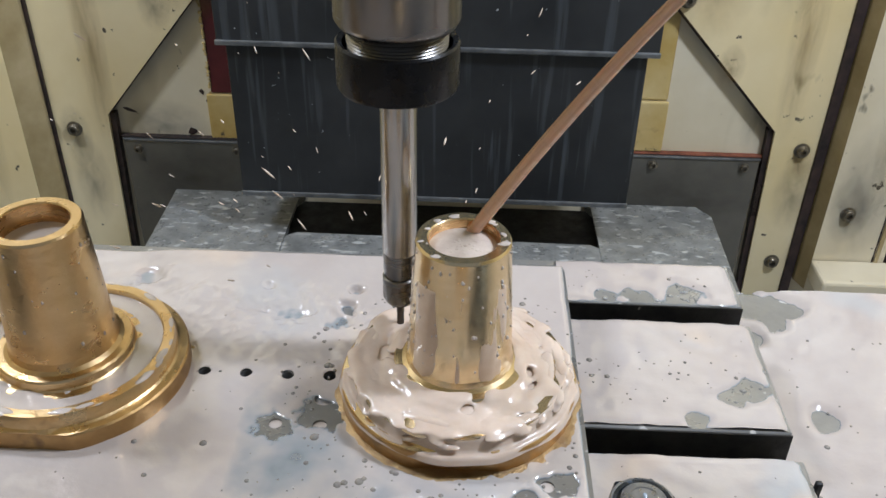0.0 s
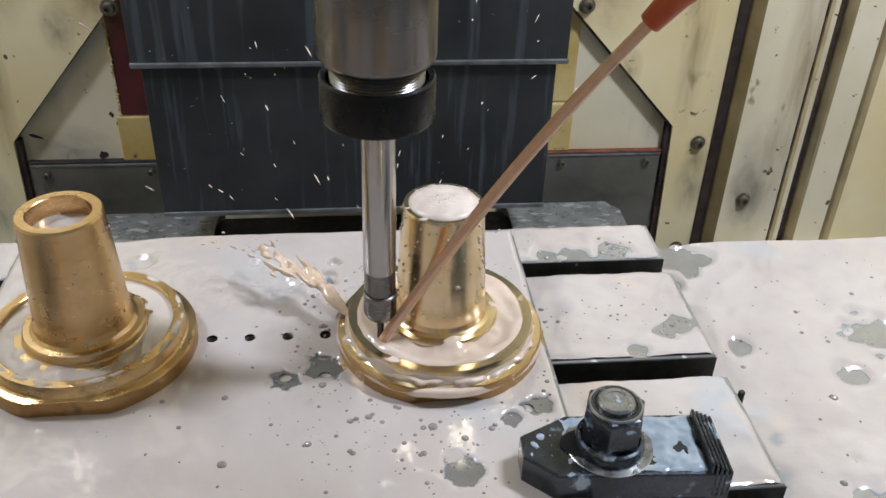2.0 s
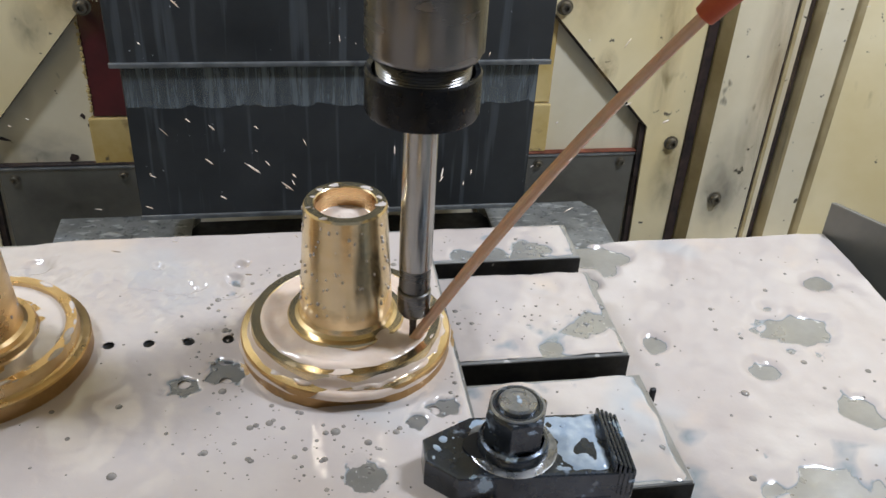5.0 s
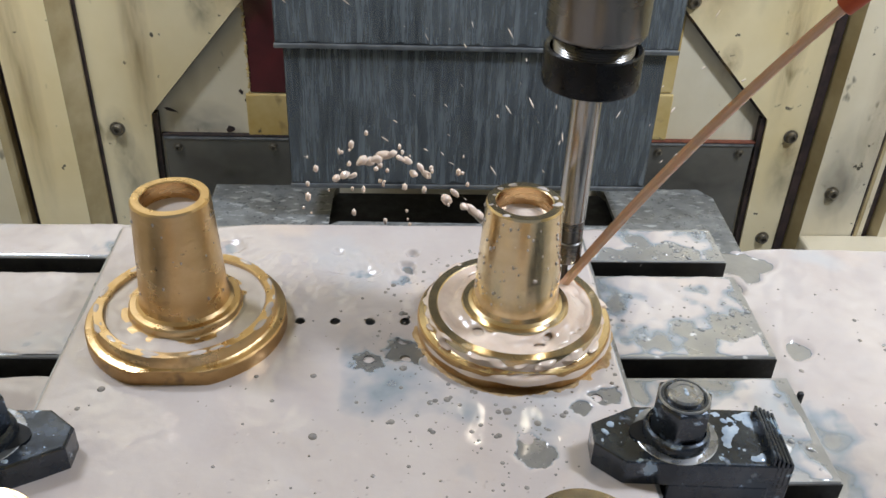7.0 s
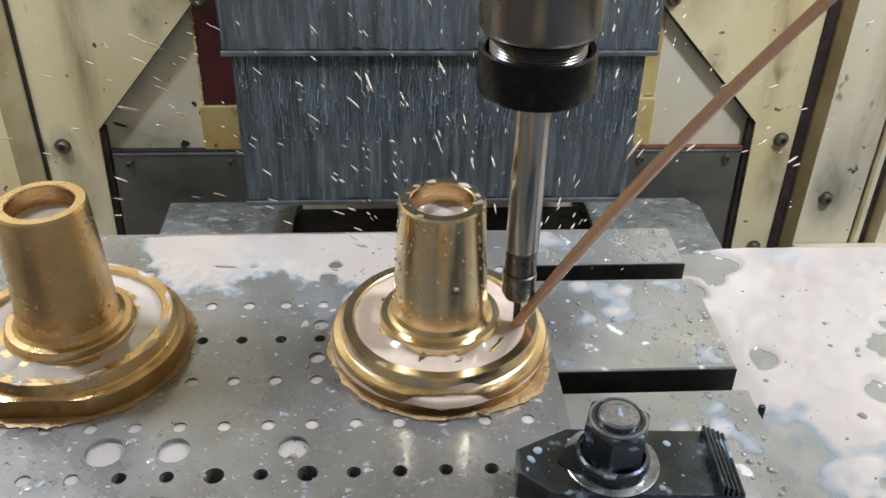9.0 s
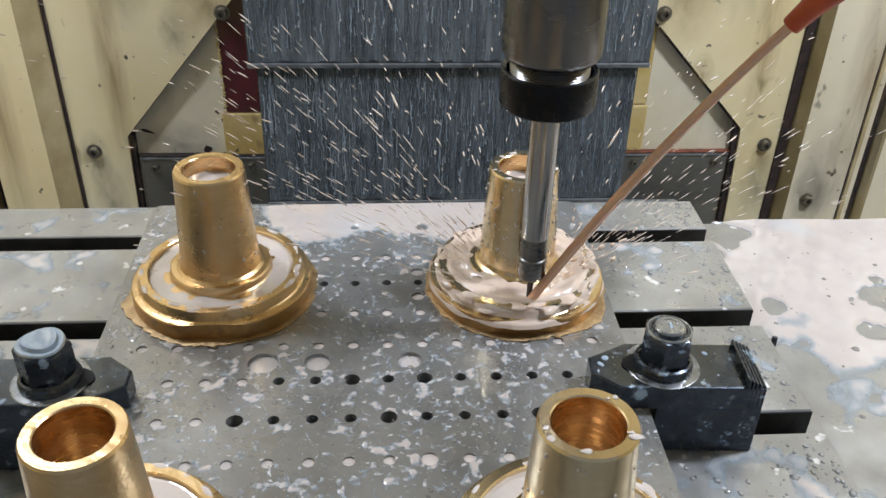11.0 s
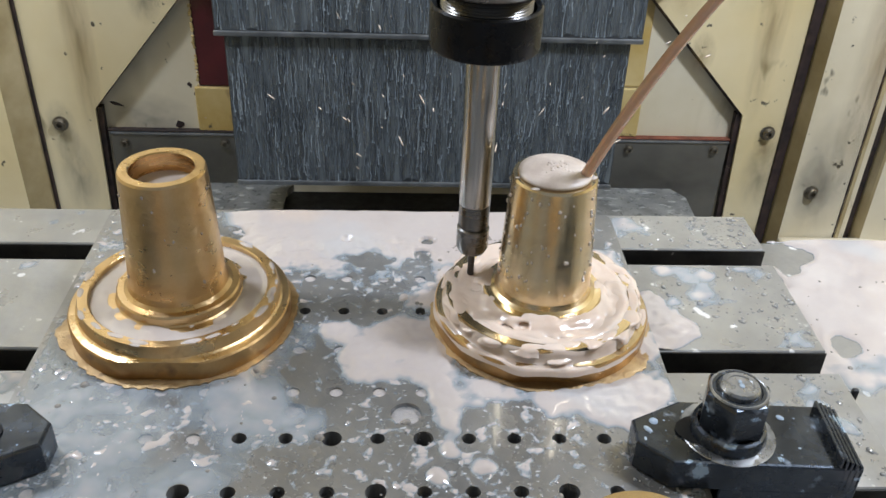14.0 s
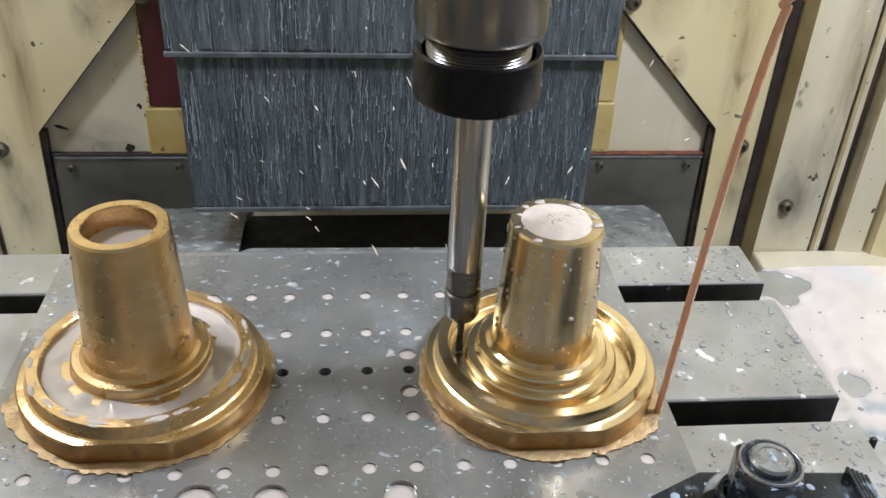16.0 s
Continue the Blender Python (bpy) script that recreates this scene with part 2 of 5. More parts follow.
M["drop"] = milk_material("thin_coolant_drop", (0.20, 0.26, 0.34), (0.36, 0.42, 0.47), 90, (0.05, 0.1), None, 60, 0.0)
M["slot_shade"] = surface("slot_shade_black", (0.002, 0.002, 0.002), (0.004, 0.004, 0.004), 30, (0.7, 0.9), 0, 0.1)
M["veil_torn"] = milk_material("torn_coolant_sheet", (0.50, 0.35, 0.24), (0.62, 0.49, 0.38), 40, (0.12, 0.22), None, 160, 0.15)
M["veil"] = milk_material("thin_coolant_veil", (0.48, 0.37, 0.22), (0.60, 0.49, 0.34), 40, (0.1, 0.2), None, 120, 0.3)
vl = M["veil"].node_tree
vl.links.new(ramp(vl, tex_noise(vl, 90, 4, 0.6, (1, 1, 0.25)), [(0.30, 0.18), (0.68, 0.62)]), vl.nodes["Principled BSDF"].inputs["Alpha"])
veil = M["veil"].node_tree
links = veil.links
links.new(ramp(veil, tex_noise(veil, 60, 4, 0.6, (1, 1, 0.3)), [(0.30, 0.25), (0.65, 0.85)]), veil.nodes["Principled BSDF"].inputs["Alpha"])

# ---- mesh helpers ----


def mesh_of(bm, name, mat, smooth=None):
    me = bpy.data.meshes.new(name)
    bmesh.ops.recalc_face_normals(bm, faces=bm.faces)
    if smooth:
        for f in bm.faces:
            f.smooth = True
        for e in bm.edges:
            if len(e.link_faces) == 2 and e.calc_face_angle(0) > radians(smooth):
                e.smooth = False
    bm.to_mesh(me)
    bm.free()
    for x in (mat if isinstance(mat, (list, tuple)) else [mat]):
        me.materials.append(x)
    return me


def part(name, bm, mat, parent=None, label="", smooth=None, at=None):
    ob = new(name, mesh_of(bm, name, mat, smooth))
    if parent:
        ob.parent = parent
    if at is not None:
        ob.matrix_basis = at
    if label:
        ob["label"] = label
    return ob


def lathe(bm, prof, seg=96, wobble=None):
    rings = []
    for r, z in prof:
        ring = []
        for k in range(seg):
            a = 2 * math.pi * k / seg
            rr = r + (wobble(a, r, z) if wobble else 0)
            ring.append(bm.verts.new((rr * math.cos(a), rr * math.sin(a), z)))
        rings.append(ring)
    for a, b in zip(rings, rings[1:]):
        for k in range(seg):
            bm.faces.new((a[k], a[(k + 1) % seg], b[(k + 1) % seg], b[k]))
    return rings


def cap(bm, ring):
    bm.faces.new(ring)


def box(bm, x0, x1, y0, y1, z0, z1, bev=0.0, seg=2):
    r = bmesh.ops.create_cube(bm, size=1)["verts"]
    for v in r:
        v.co = Vector(((x0 + x1) / 2 + v.co.x * (x1 - x0), (y0 + y1) / 2 + v.co.y * (y1 - y0), (z0 + z1) / 2 + v.co.z * (z1 - z0)))
    if bev:
        es = list({e for v in r for e in v.link_edges})
        bmesh.ops.bevel(bm, geom=es, offset=bev, segments=seg, affect="EDGES", profile=0.5)
    return r


def prism(bm, outline, z0, z1, bev=0.0):
    lo = [bm.verts.new((x, y, z0)) for x, y in outline]
    hi = [bm.verts.new((x, y, z1)) for x, y in outline]
    bm.faces.new(lo[::-1])
    top = bm.faces.new(hi)
    n = len(lo)
    for k in range(n):
        bm.faces.new((lo[k], lo[(k + 1) % n], hi[(k + 1) % n], hi[k]))
    if bev:
        bmesh.ops.bevel(bm, geom=list(top.edges), offset=bev, segments=2, affect="EDGES", profile=0.5)


def empty(name, label, category, group="", kind="", at=None):
    ob = new(name)
    ob.empty_display_size = 0.01
    if at is not None:
        ob.matrix_basis = at
    return tagged(ob, label, category, group, kind)


def wall_box(name, dims, mat, label="", bev=0.002):
    bm = bmesh.new()
    box(bm, *dims, bev)
    return tagged(part(name, bm, mat), label, "wall", "", "structure")


# ---- enclosure ----
BACK = 0.683

# rear wall: cream sheet with an angular opening round the way cover
OPEN_L = [(-0.215, 0.045), (-0.4255, -0.2045), (-0.434, -0.50)]
OPEN_R = [(0.205, 0.02), (0.4105, -0.1985), (0.420, -0.50)]


def sheet_xz(bm, outline, y0, y1):
    lo = [bm.verts.new((x, y0, z)) for x, z in outline]
    hi = [bm.verts.new((x, y1, z)) for x, z in outline]
    bm.faces.new(lo)
    bm.faces.new(hi[::-1])
    n = len(lo)
    for k in range(n):
        bm.faces.new((lo[k], lo[(k + 1) % n], hi[(k + 1) % n], hi[k]))


bm = bmesh.new()
sheet_xz(bm, [(-0.515, 0.8), (-0.215, 0.8)] + OPEN_L + [(-0.515, -0.50)], BACK, BACK + 0.004)
wall_n = tagged(part("wall_north", bm, M["paint"]), "stained cream-painted sheet steel rear wall of the enclosure", "wall", "", "structure")
bm = bmesh.new()
sheet_xz(bm, [(0.478, 0.8), (0.205, 0.8)] + OPEN_R + [(0.478, -0.50)], BACK, BACK + 0.004)
tagged(part("wall_north_right", bm, M["paint"]), "stained cream-painted sheet steel rear wall of the enclosure", "wall", "", "structure")
wall_box("wall_recess", (-0.60, 0.60, BACK + 0.016, BACK + 0.022, -0.52, 0.8), M["paint_pale"], "pale painted machine column behind the wall opening")
# dark sealed lips along the opening; the thin left diagonal paints a shadow line
bm = bmesh.new()
for L, s in ((OPEN_L, 1), (OPEN_R, -1)):
    for (xa, za), (xb, zb) in zip(L, L[1:]):
        d = Vector((xb - xa, 0, zb - za)).normalized()
        nrm = Vector((-d.z, 0, d.x))
        if nrm.x * s < 0:
            nrm = -nrm
        w = 0.0012 if s > 0 and zb > -0.3 else (0.0035 if zb > -0.3 else 0.007)
        a, b = Vector((xa, BACK + 0.005, za)), Vector((xb, BACK + 0.005, zb))
        q = [a - nrm * 0.002, b - nrm * 0.002, b + nrm * w, a + nrm * w]
        lo = [bm.verts.new(p) for p in q]
        hi = [bm.verts.new(p + Vector((0, 0.0105, 0))) for p in q]
        bm.faces.new(lo)
        for k in range(4):
            bm.faces.new((lo[k], lo[(k + 1) % 4], hi[(k + 1) % 4], hi[k]))
tagged(part("trim_opening", bm, M["seal"]), "dark grimy sealant and painted shadow line along the wall opening", "sealant", "", "structure")
# yellowed casting edges, maroon block, low steel apron panels
wall_box("column_rib_left", (-0.300, -0.20, BACK + 0.009, BACK + 0.0158, -0.238, -0.177), M["paint_yellow"], "yellowed cast rib beside the way cover")
wall_box("column_rib_right", (0.20, 0.277, BACK + 0.009, BACK + 0.0158, -0.236, -0.168), M["paint_yellow"], "yellowed cast rib beside the way cover")
wall_box("column_rib_upper", (0.20, 0.275, BACK + 0.013, BACK + 0.0158, -0.167, 0.10), M["paint_yellow"], "yellowed recessed casting beside the way cover")
wall_box("column_block", (-0.294, -0.20, BACK + 0.012, BACK + 0.0158, -0.176, 0.02), M["maroon"], "dark maroon painted casting beside the way cover")
apron = empty("apron_panel", "dull grey steel apron panel screwed to the column", "panel", kind="structure")
for sx, (xa, xb) in ((-1, (-0.415, -0.20)), (1, (0.19, 0.403))):
    bm = bmesh.new()
    box(bm, xa, xb, BACK + 0.006, BACK + 0.012, -0.50, -0.243, 0.002)
    part("sheet", bm, M["panel"], apron)
    bm = bmesh.new()
    box(bm, xa, xb, BACK + 0.004, BACK + 0.0155, -0.2425, -0.2395, 0.001)
    part("top_edge", bm, M["cover_edge"], apron, "bright bent top edge")
    bm = bmesh.new()
    box(bm, xa - 0.003, xb + 0.003, BACK + 0.007, BACK + 0.0157, -0.2392, -0.2366, 0.001)
    part("sealant", bm, M["rust" if sx > 0 else "seal"], apron, "rust-red sealant bead" if sx > 0 else "black sealant bead")


def screw(name, x, y, z, r=0.0075, parent=None):
    bm = bmesh.new()
    lathe(bm, [(r * 1.35, 0), (r * 1.35, 0.0012), (r, 0.0014), (r, r * 0.8), (r * 0.85, r), (r * 0.5, r), (r * 0.45, r * 0.4), (0.0002, r * 0.4)], 14)
    ob = part(name, bm, M["bolt"], parent, smooth=40, at=pose(x, y, z, 90, 0, 0))
    if not parent:
        tagged(ob, "small oily socket screw in the sheet metal", "screw", "panel screws")
    return ob


for x, y, z in ((-0.397, BACK + 0.006, -0.255), (-0.268, BACK + 0.006, -0.253), (0.384, BACK + 0.006, -0.253), (0.268, BACK + 0.006, -0.253)):
    screw("screw", x, y, z, 0.005, apron)
for x, y, z in ((-0.283, BACK, -0.036), (0.276, BACK, -0.036), (0.449, BACK, -0.223), (0.4475, BACK, -0.3905), (0.5165, 0.655, -0.2965), (-0.4725, BACK, -0.2257)):
    screw("panel_screw", x, y, z)

# folded side panels with sloping flanks that step towards the camera, with black joints
FOLDS = [([(-0.5012, BACK + 0.01), (-0.5012, 0.673), (-0.5185, 0.642), (-0.586, 0.642), (-0.586, BACK + 0.01)], "paint"),
         ([(-0.600, BACK + 0.01), (-0.600, 0.640), (-0.606, 0.632), (-0.87, 0.632), (-0.87, BACK + 0.01)], "paint_pale"),
         ([(0.480, BACK + 0.01), (0.481, 0.676), (0.4885, 0.655), (0.5805, 0.655), (0.5805, BACK + 0.01)], "paint_pale"),
         ([(0.595, BACK + 0.01), (0.5955, 0.664), (0.602, 0.650), (0.637, 0.645), (0.637, BACK + 0.01)], "paint_pale"),
         ([(0.641, BACK + 0.01), (0.641, 0.652), (0.648, 0.640), (0.90, 0.52), (0.90, BACK + 0.01)], "paint")]
for i, (shape, mat) in enumerate(FOLDS):
    bm = bmesh.new()
    prism(bm, shape, -0.415, 0.8)
    # side flanks: grimy paint, with their darker side-on shading put into the colour
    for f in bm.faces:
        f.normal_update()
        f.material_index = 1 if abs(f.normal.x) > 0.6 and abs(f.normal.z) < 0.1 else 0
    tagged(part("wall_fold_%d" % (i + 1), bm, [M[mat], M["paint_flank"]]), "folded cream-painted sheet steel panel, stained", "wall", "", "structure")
for i, (xa, xb, yf) in enumerate(((-0.5010, -0.4965, BACK - 0.004), (-0.5995, -0.587, 0.662), (0.467, 0.4795, BACK - 0.004), (0.581, 0.5945, 0.666), (0.6372, 0.6408, 0.655))):
    wall_box("trim_joint_%d" % (i + 1), (xa, xb, yf, BACK + 0.02, -0.47, 0.8), M["seal"], "black grimy joint between panels", 0.001)
# thin rib along the edge of the right-hand fold, its shadow line a dark strip
bm = bmesh.new()
box(bm, 0.567, 0.5725, 0.6515, 0.6545, -0.40, 0.8, 0.0012)
tagged(part("trim_rib", bm, M["paint_flank"]), "grimy painted rib on the panel", "rib", "", "structure")
bm = bmesh.new()
for k in range(60):
    z = -0.40 + 0.02 * k
    w = 0.0007 + 0.0006 * noise.noise(Vector((k * 0.7, 3.1, 0)))
    box(bm, 0.5655 - w, 0.5655 + w, 0.6538, 0.6548, z, z + 0.0199)
tagged(part("trim_rib_shadow", bm, M["seal"]), "dark strip painting the shadow line beside the rib", "seam", "", "structure")


def stain(x, y, z, w, h, mat, turn=0):
    bm = bmesh.new()
    bmesh.ops.create_circle(bm, cap_ends=True, segments=28, radius=1.0)
    ob = part("wall_stain", bm, M[mat], at=pose(x, y, z, 90, turn, 0) @ Matrix.Diagonal((w, h, 1, 1)))
    ob.visible_shadow = False
    return tagged(ob, "dirty smear on the painted sheet steel", "stain", "", "structure")


for x, y, z, w, h, mt in ((0.5165, 0.6545, -0.290, 0.030, 0.050, "stain"), (0.530, 0.6544, -0.270, 0.045, 0.110, "stain"), (0.449, BACK - 0.0006, -0.240, 0.018, 0.034, "stain_rust"), (-0.4725, BACK - 0.0006, -0.235, 0.022, 0.045, "stain"),
                          (-0.300, BACK - 0.0006, -0.02, 0.055, 0.060, "stain_rust"), (0.300, BACK - 0.0006, 0.0, 0.060, 0.090, "stain_rust"), (-0.36, BACK + 0.0155, -0.222, 0.060, 0.035, "stain"), (0.395, BACK + 0.0155, -0.17, 0.030, 0.075, "stain"),
                          (-0.33, BACK + 0.0050, -0.29, 0.08, 0.05, "stain"), (0.33, BACK + 0.0050, -0.30, 0.09, 0.05, "stain"), (0.555, 0.6543, -0.08, 0.035, 0.22, "stain_rust"), (-0.565, 0.6414, -0.12, 0.022, 0.24, "stain_rust"),
                          (-0.430, BACK - 0.0007, -0.10, 0.020, 0.16, "stain_rust"), (-0.405, BACK - 0.0008, 0.03, 0.045, 0.10, "stain"), (0.420, BACK - 0.0007, -0.06, 0.022, 0.16, "stain_rust"), (0.385, BACK - 0.0008, 0.05, 0.05, 0.12, "stain"),
                          (0.452, BACK - 0.0009, -0.285, 0.030, 0.060, "stain"), (-0.462, BACK - 0.0009, -0.30, 0.026, 0.070, "stain"), (0.60, 0.6542, -0.20, 0.022, 0.16, "stain"),
                          (0.34, BACK - 0.0010, -0.115, 0.018, 0.030, "stain_rust"), (-0.345, BACK - 0.0010, -0.06, 0.022, 0.035, "stain")):
    stain(x, y, z, w, h, mt)
wall_box("ledge_right", (0.486, 0.90, 0.600, 0.654, -0.394, -0.366), M["paint_pale"], "pale painted ledge at the foot of the panels", 0.004)
wall_box("wall_east", (0.90, 0.92, -1.0, 0.75, -0.55, 0.9), M["paint"], "cream-painted side wall of the enclosure")
wall_box("wall_west", (-0.88, -0.86, -1.0, 0.75, -0.55, 0.9), M["paint"], "cream-painted side wall of the enclosure")
wall_box("ceiling", (-0.9, 0.92, -0.55, 0.75, 0.90, 0.92), M["paint"], "cream-painted roof sheet of the enclosure")
wall_box("floor", (-0.9, 0.92, -1.0, 0.75, -0.57, -0.55), M["shelf"], "wet grey floor of the machine")
wall_box("wall_rear_close", (-0.9, 0.92, 0.76, 0.78, -0.57, 0.92), M["paint"], "cream-painted rear sheet")

# ---- telescopic way cover ----
cover = empty("way_cover", "dark grey steel telescopic way cover streaked with coolant", "way cover")
for nm, dims in (("upper_plate", (-0.2365, 0.2245, 0.550, 0.554, -0.0525, 0.62)), ("lower_plate", (-0.2285, 0.2145, 0.556, 0.560, -0.236, 0.30))):
    bm = bmesh.new()
    box(bm, *dims, 0.001)
    x0, x1, y0, y1, z0, z1 = dims
    p = part(nm, bm, M["cover"], cover)
    for xe in (x0, x1 - 0.003):
        bm = bmesh.new()
        box(bm, xe, xe + 0.003, y1 + 0.0002, y1 + 0.06, z0, z1, 0.0006)
        part("side_flange", bm, M["cover"], p)
    bm = bmesh.new()
    box(bm, x0 - 0.001, x1 + 0.001, y0 - 0.004, y0 - 0.0005, z0 - 0.003, z0 + 0.003, 0.0015)
    part("hem", bm, M["cover_edge"], p, "bright worn lower hem")
bm = bmesh.new()
box(bm, -0.222, 0.208, 0.570, 0.60, -0.246, -0.2365, 0.001)
part("wiper", bm, M["rubber"], cover, "black rubber wiper")

# ---- grey cover shelf behind the table, with a black opening ----
shelf = empty("saddle_cover", "wet speckled grey steel cover behind the table", "cover")


def shelf_sheet(name, outline):
    """Flat sheet with a slightly lumpy wet top."""
    bm = bmesh.new()
    prism(bm, outline, -0.306, -0.294, 0.003)
    part(name, bm, M["shelf"], shelf)


shelf_sheet("left_sheet", [(-0.342, 0.36), (-0.186, 0.36), (-0.186, 0.640), (-0.177, 0.658), (-0.345, 0.658)])
shelf_sheet("right_sheet", [(0.192, 0.36), (0.336, 0.36), (0.340, 0.634), (0.324, 0.658), (0.183, 0.658), (0.192, 0.640)])
shelf_sheet("front_sheet", [(-0.1855, 0.500), (-0.08, 0.512), (0.0, 0.516), (0.09, 0.512), (0.1915, 0.500), (0.1915, 0.553), (0.180, 0.560), (-0.172, 0.566), (-0.1855, 0.556)])
# plain black box below the sheets closes the opening
bm = bmesh.new()
box(bm, -0.195, 0.20, 0.36, 0.668, -0.345, -0.312, 0.002)
part("opening_floor", bm, M["rubber"], shelf, "black box below the opening")
# dark rubber strip; the blue in its colour paints a reflection
bm = bmesh.new()
for k in range(24):
    x = -0.18 + 0.0155 * k
    box(bm, x, x + 0.0152, 0.488 + 0.014 * math.sin(math.pi * k / 23), 0.4975 + 0.014 * math.sin(math.pi * k / 23), -0.306, -0.2965, 0.002)
part("wiper_strip", bm, M["wiper"], shelf, "dark wet rubber wiper strip, blue reflection painted in")

# ---- spindle, holder, tool ----
spindle = empty("tool_holder", "satin steel collet chuck with black nut and slim extension", "tool holder")
bm = bmesh.new()
r = lathe(bm, [(0.0205, 0.166), (0.0235, 0.1685), (0.0252, 0.1715), (0.0252, 0.262), (0.0315, 0.264), (0.0315, 0.30)], 96)
part("holder_body", bm, M["holder"], spindle, smooth=30)
bm = bmesh.new()
lathe(bm, [(0.0002, 0.300), (0.055, 0.300), (0.055, 0.302), (0.062, 0.31), (0.062, 0.45)], 64)
part("spindle_nose", bm, M["holder"], spindle, smooth=30)
bm = bmesh.new()
prof = [(0.0195, 0.158)]
for k in range(7):
    prof += [(0.0205, 0.1590 + k * 0.0013), (0.0199, 0.1596 + k * 0.0013)]
lathe(bm, prof + [(0.0205, 0.1690)], 72)
part("thread", bm, M["holder"], spindle, "dull steel thread", smooth=30)
bm = bmesh.new()
lathe(bm, [(0.0205, 0.150), (0.0222, 0.1612), (0.0242, 0.1622), (0.0250, 0.1612), (0.0250, 0.1440), (0.0243, 0.1424), (0.0215, 0.1418), (0.0110, 0.1418), (0.0100, 0.1430), (0.0080, 0.1430)], 96)
part("collet_nut", bm, M["nut"], spindle, "smooth black round collet nut", smooth=30)
bm = bmesh.new()
lathe(bm, [(0.0079, 0.160), (0.0079, 0.062), (0.0077, 0.0615)], 48)
part("extension", bm, M["shank"], spindle, "long polished extension shank", smooth=30)
bm = bmesh.new()
lathe(bm, [(0.0077, 0.0615), (0.0077, 0.050), (0.0070, 0.0495), (0.0070, 0.046)], 48)
part("extension_neck", bm, M["holder"], spindle, "dull grey lower neck", smooth=30)
bm = bmesh.new()
lathe(bm, [(0.0060, 0.046), (0.0074, 0.0482), (0.0082, 0.0475), (0.0082, 0.0365), (0.0068, 0.0335), (0.0028, 0.0335), (0.0022, 0.0342)], 40)
part("small_nut", bm, M["holder"], spindle, "small steel collet nut", smooth=30)
bm = bmesh.new()
lathe(bm, [(0.0019, 0.040), (0.0019, 0.026), (0.0017, 0.0258), (0.0017, 0.0125), (0.0002, 0.0123)], 16,
      lambda a, r, z: 0.0003 * math.cos(2 * a + z * 420) if z < 0.0255 else 0)
part("end_mill", bm, M["carbide"], spindle, "thin dark end mill", smooth=40)

# ---- machine table; its own space has the turned part's axis at 0, 0 and the fixture top at z = 0 ----
CARRIED = []  # (thing, its pose on the table)
TOP = -0.031


def on_table(ob, at=None):
    CARRIED.append((ob, at if at is not None else ob.matrix_basis.copy()))
    return ob


table = on_table(empty("machine_table", "grey steel T-slot machine table, wet with coolant", "machine table"))
BARS = [(0.1155, 0.158), (0.0115, 0.0975), (-0.0880, -0.0065), (-0.190, -0.106), (-0.294, -0.208), (-0.36, -0.312)]
for y0, y1 in BARS:
    bm = bmesh.new()
    box(bm, -0.75, 0.167, y0, y1, TOP - 0.016, TOP, 0.0008, 1)
    b = part("table_bar", bm, M["table"], table)
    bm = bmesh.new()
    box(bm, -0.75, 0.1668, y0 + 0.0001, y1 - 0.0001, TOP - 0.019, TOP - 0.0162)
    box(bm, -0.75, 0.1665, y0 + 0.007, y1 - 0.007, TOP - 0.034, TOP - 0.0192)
    part("slot_side", bm, M["slot"], b, "undercut slot sides with shade painted in")
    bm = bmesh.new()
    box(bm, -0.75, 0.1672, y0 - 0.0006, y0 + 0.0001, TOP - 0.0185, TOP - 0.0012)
    part("slot_face", bm, M["slot"], b, "slot face with shade painted in")
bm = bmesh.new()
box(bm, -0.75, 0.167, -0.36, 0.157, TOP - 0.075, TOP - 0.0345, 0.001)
part("table_body", bm, M["slot"], table, "table body under the slots, shade painted in")
bm = bmesh.new()
box(bm, 0.1675, 0.385, -0.36, 0.168, TOP - 0.055, TOP - 0.027, 0.003)
part("end_trough", bm, M["table"], table, "flat grey trough at the table end")
bm = bmesh.new()
sheet = [(0.383, 0.168), (0.387, 0.168), (0.52, -0.05), (0.516, -0.05)]
prism(bm, sheet, TOP - 0.055, TOP + 0.004, 0.0005)
part("end_guard", bm, M["panel"], table, "dark bent steel guard at the trough end")
bm = bmesh.new()
box(bm, 0.1685, 0.1720, -0.0215, -0.0185, TOP - 0.027, TOP + 0.0005, 0.001)
part("stop_pin", bm, M["rubber"], table, "short black stop pin")

# ---- fixture plate with a grid of holes ----
PX0, PX1, PY0, PY1 = -0.2475, 0.0575, -0.262, 0.1065
PARTS = {"A": (-0.183, 0.001), "B": (0.0, 0.0), "C": (-0.2003, -0.211), "D": (-0.004, -0.213)}
HOLES = []
for yy in (0.066, 0.0345, 0.005, -0.0264, -0.057, -0.0870, -0.1173, -0.1477, -0.178, -0.208):
    for k in range(14):
        xx = -0.2215 + 0.02 * k
        if min(math.hypot(xx - a, yy - b) for a, b in PARTS.values()) < 0.0495 or xx < PX0 + 0.008:
            continue
        if yy == 0.005 and not (-0.125 < xx < -0.055):
            continue
        if xx > 0.02 and yy < -0.08:
            continue
        deep = yy == 0.005 or (yy == -0.0870 and -0.145 < xx < 0.022) or (yy == -0.1173 and -0.165 < xx < 0.022)
        wide = (yy == -0.0870 and k in (6, 8)) or (yy == -0.1173 and k in (3, 7, 11)) or (yy == -0.1477 and k == 8)
        HOLES.append((xx, yy, 0.0045 if wide else (0.0029 if yy == 0.005 else 0.0032), 0.030 if deep else 0.0010))
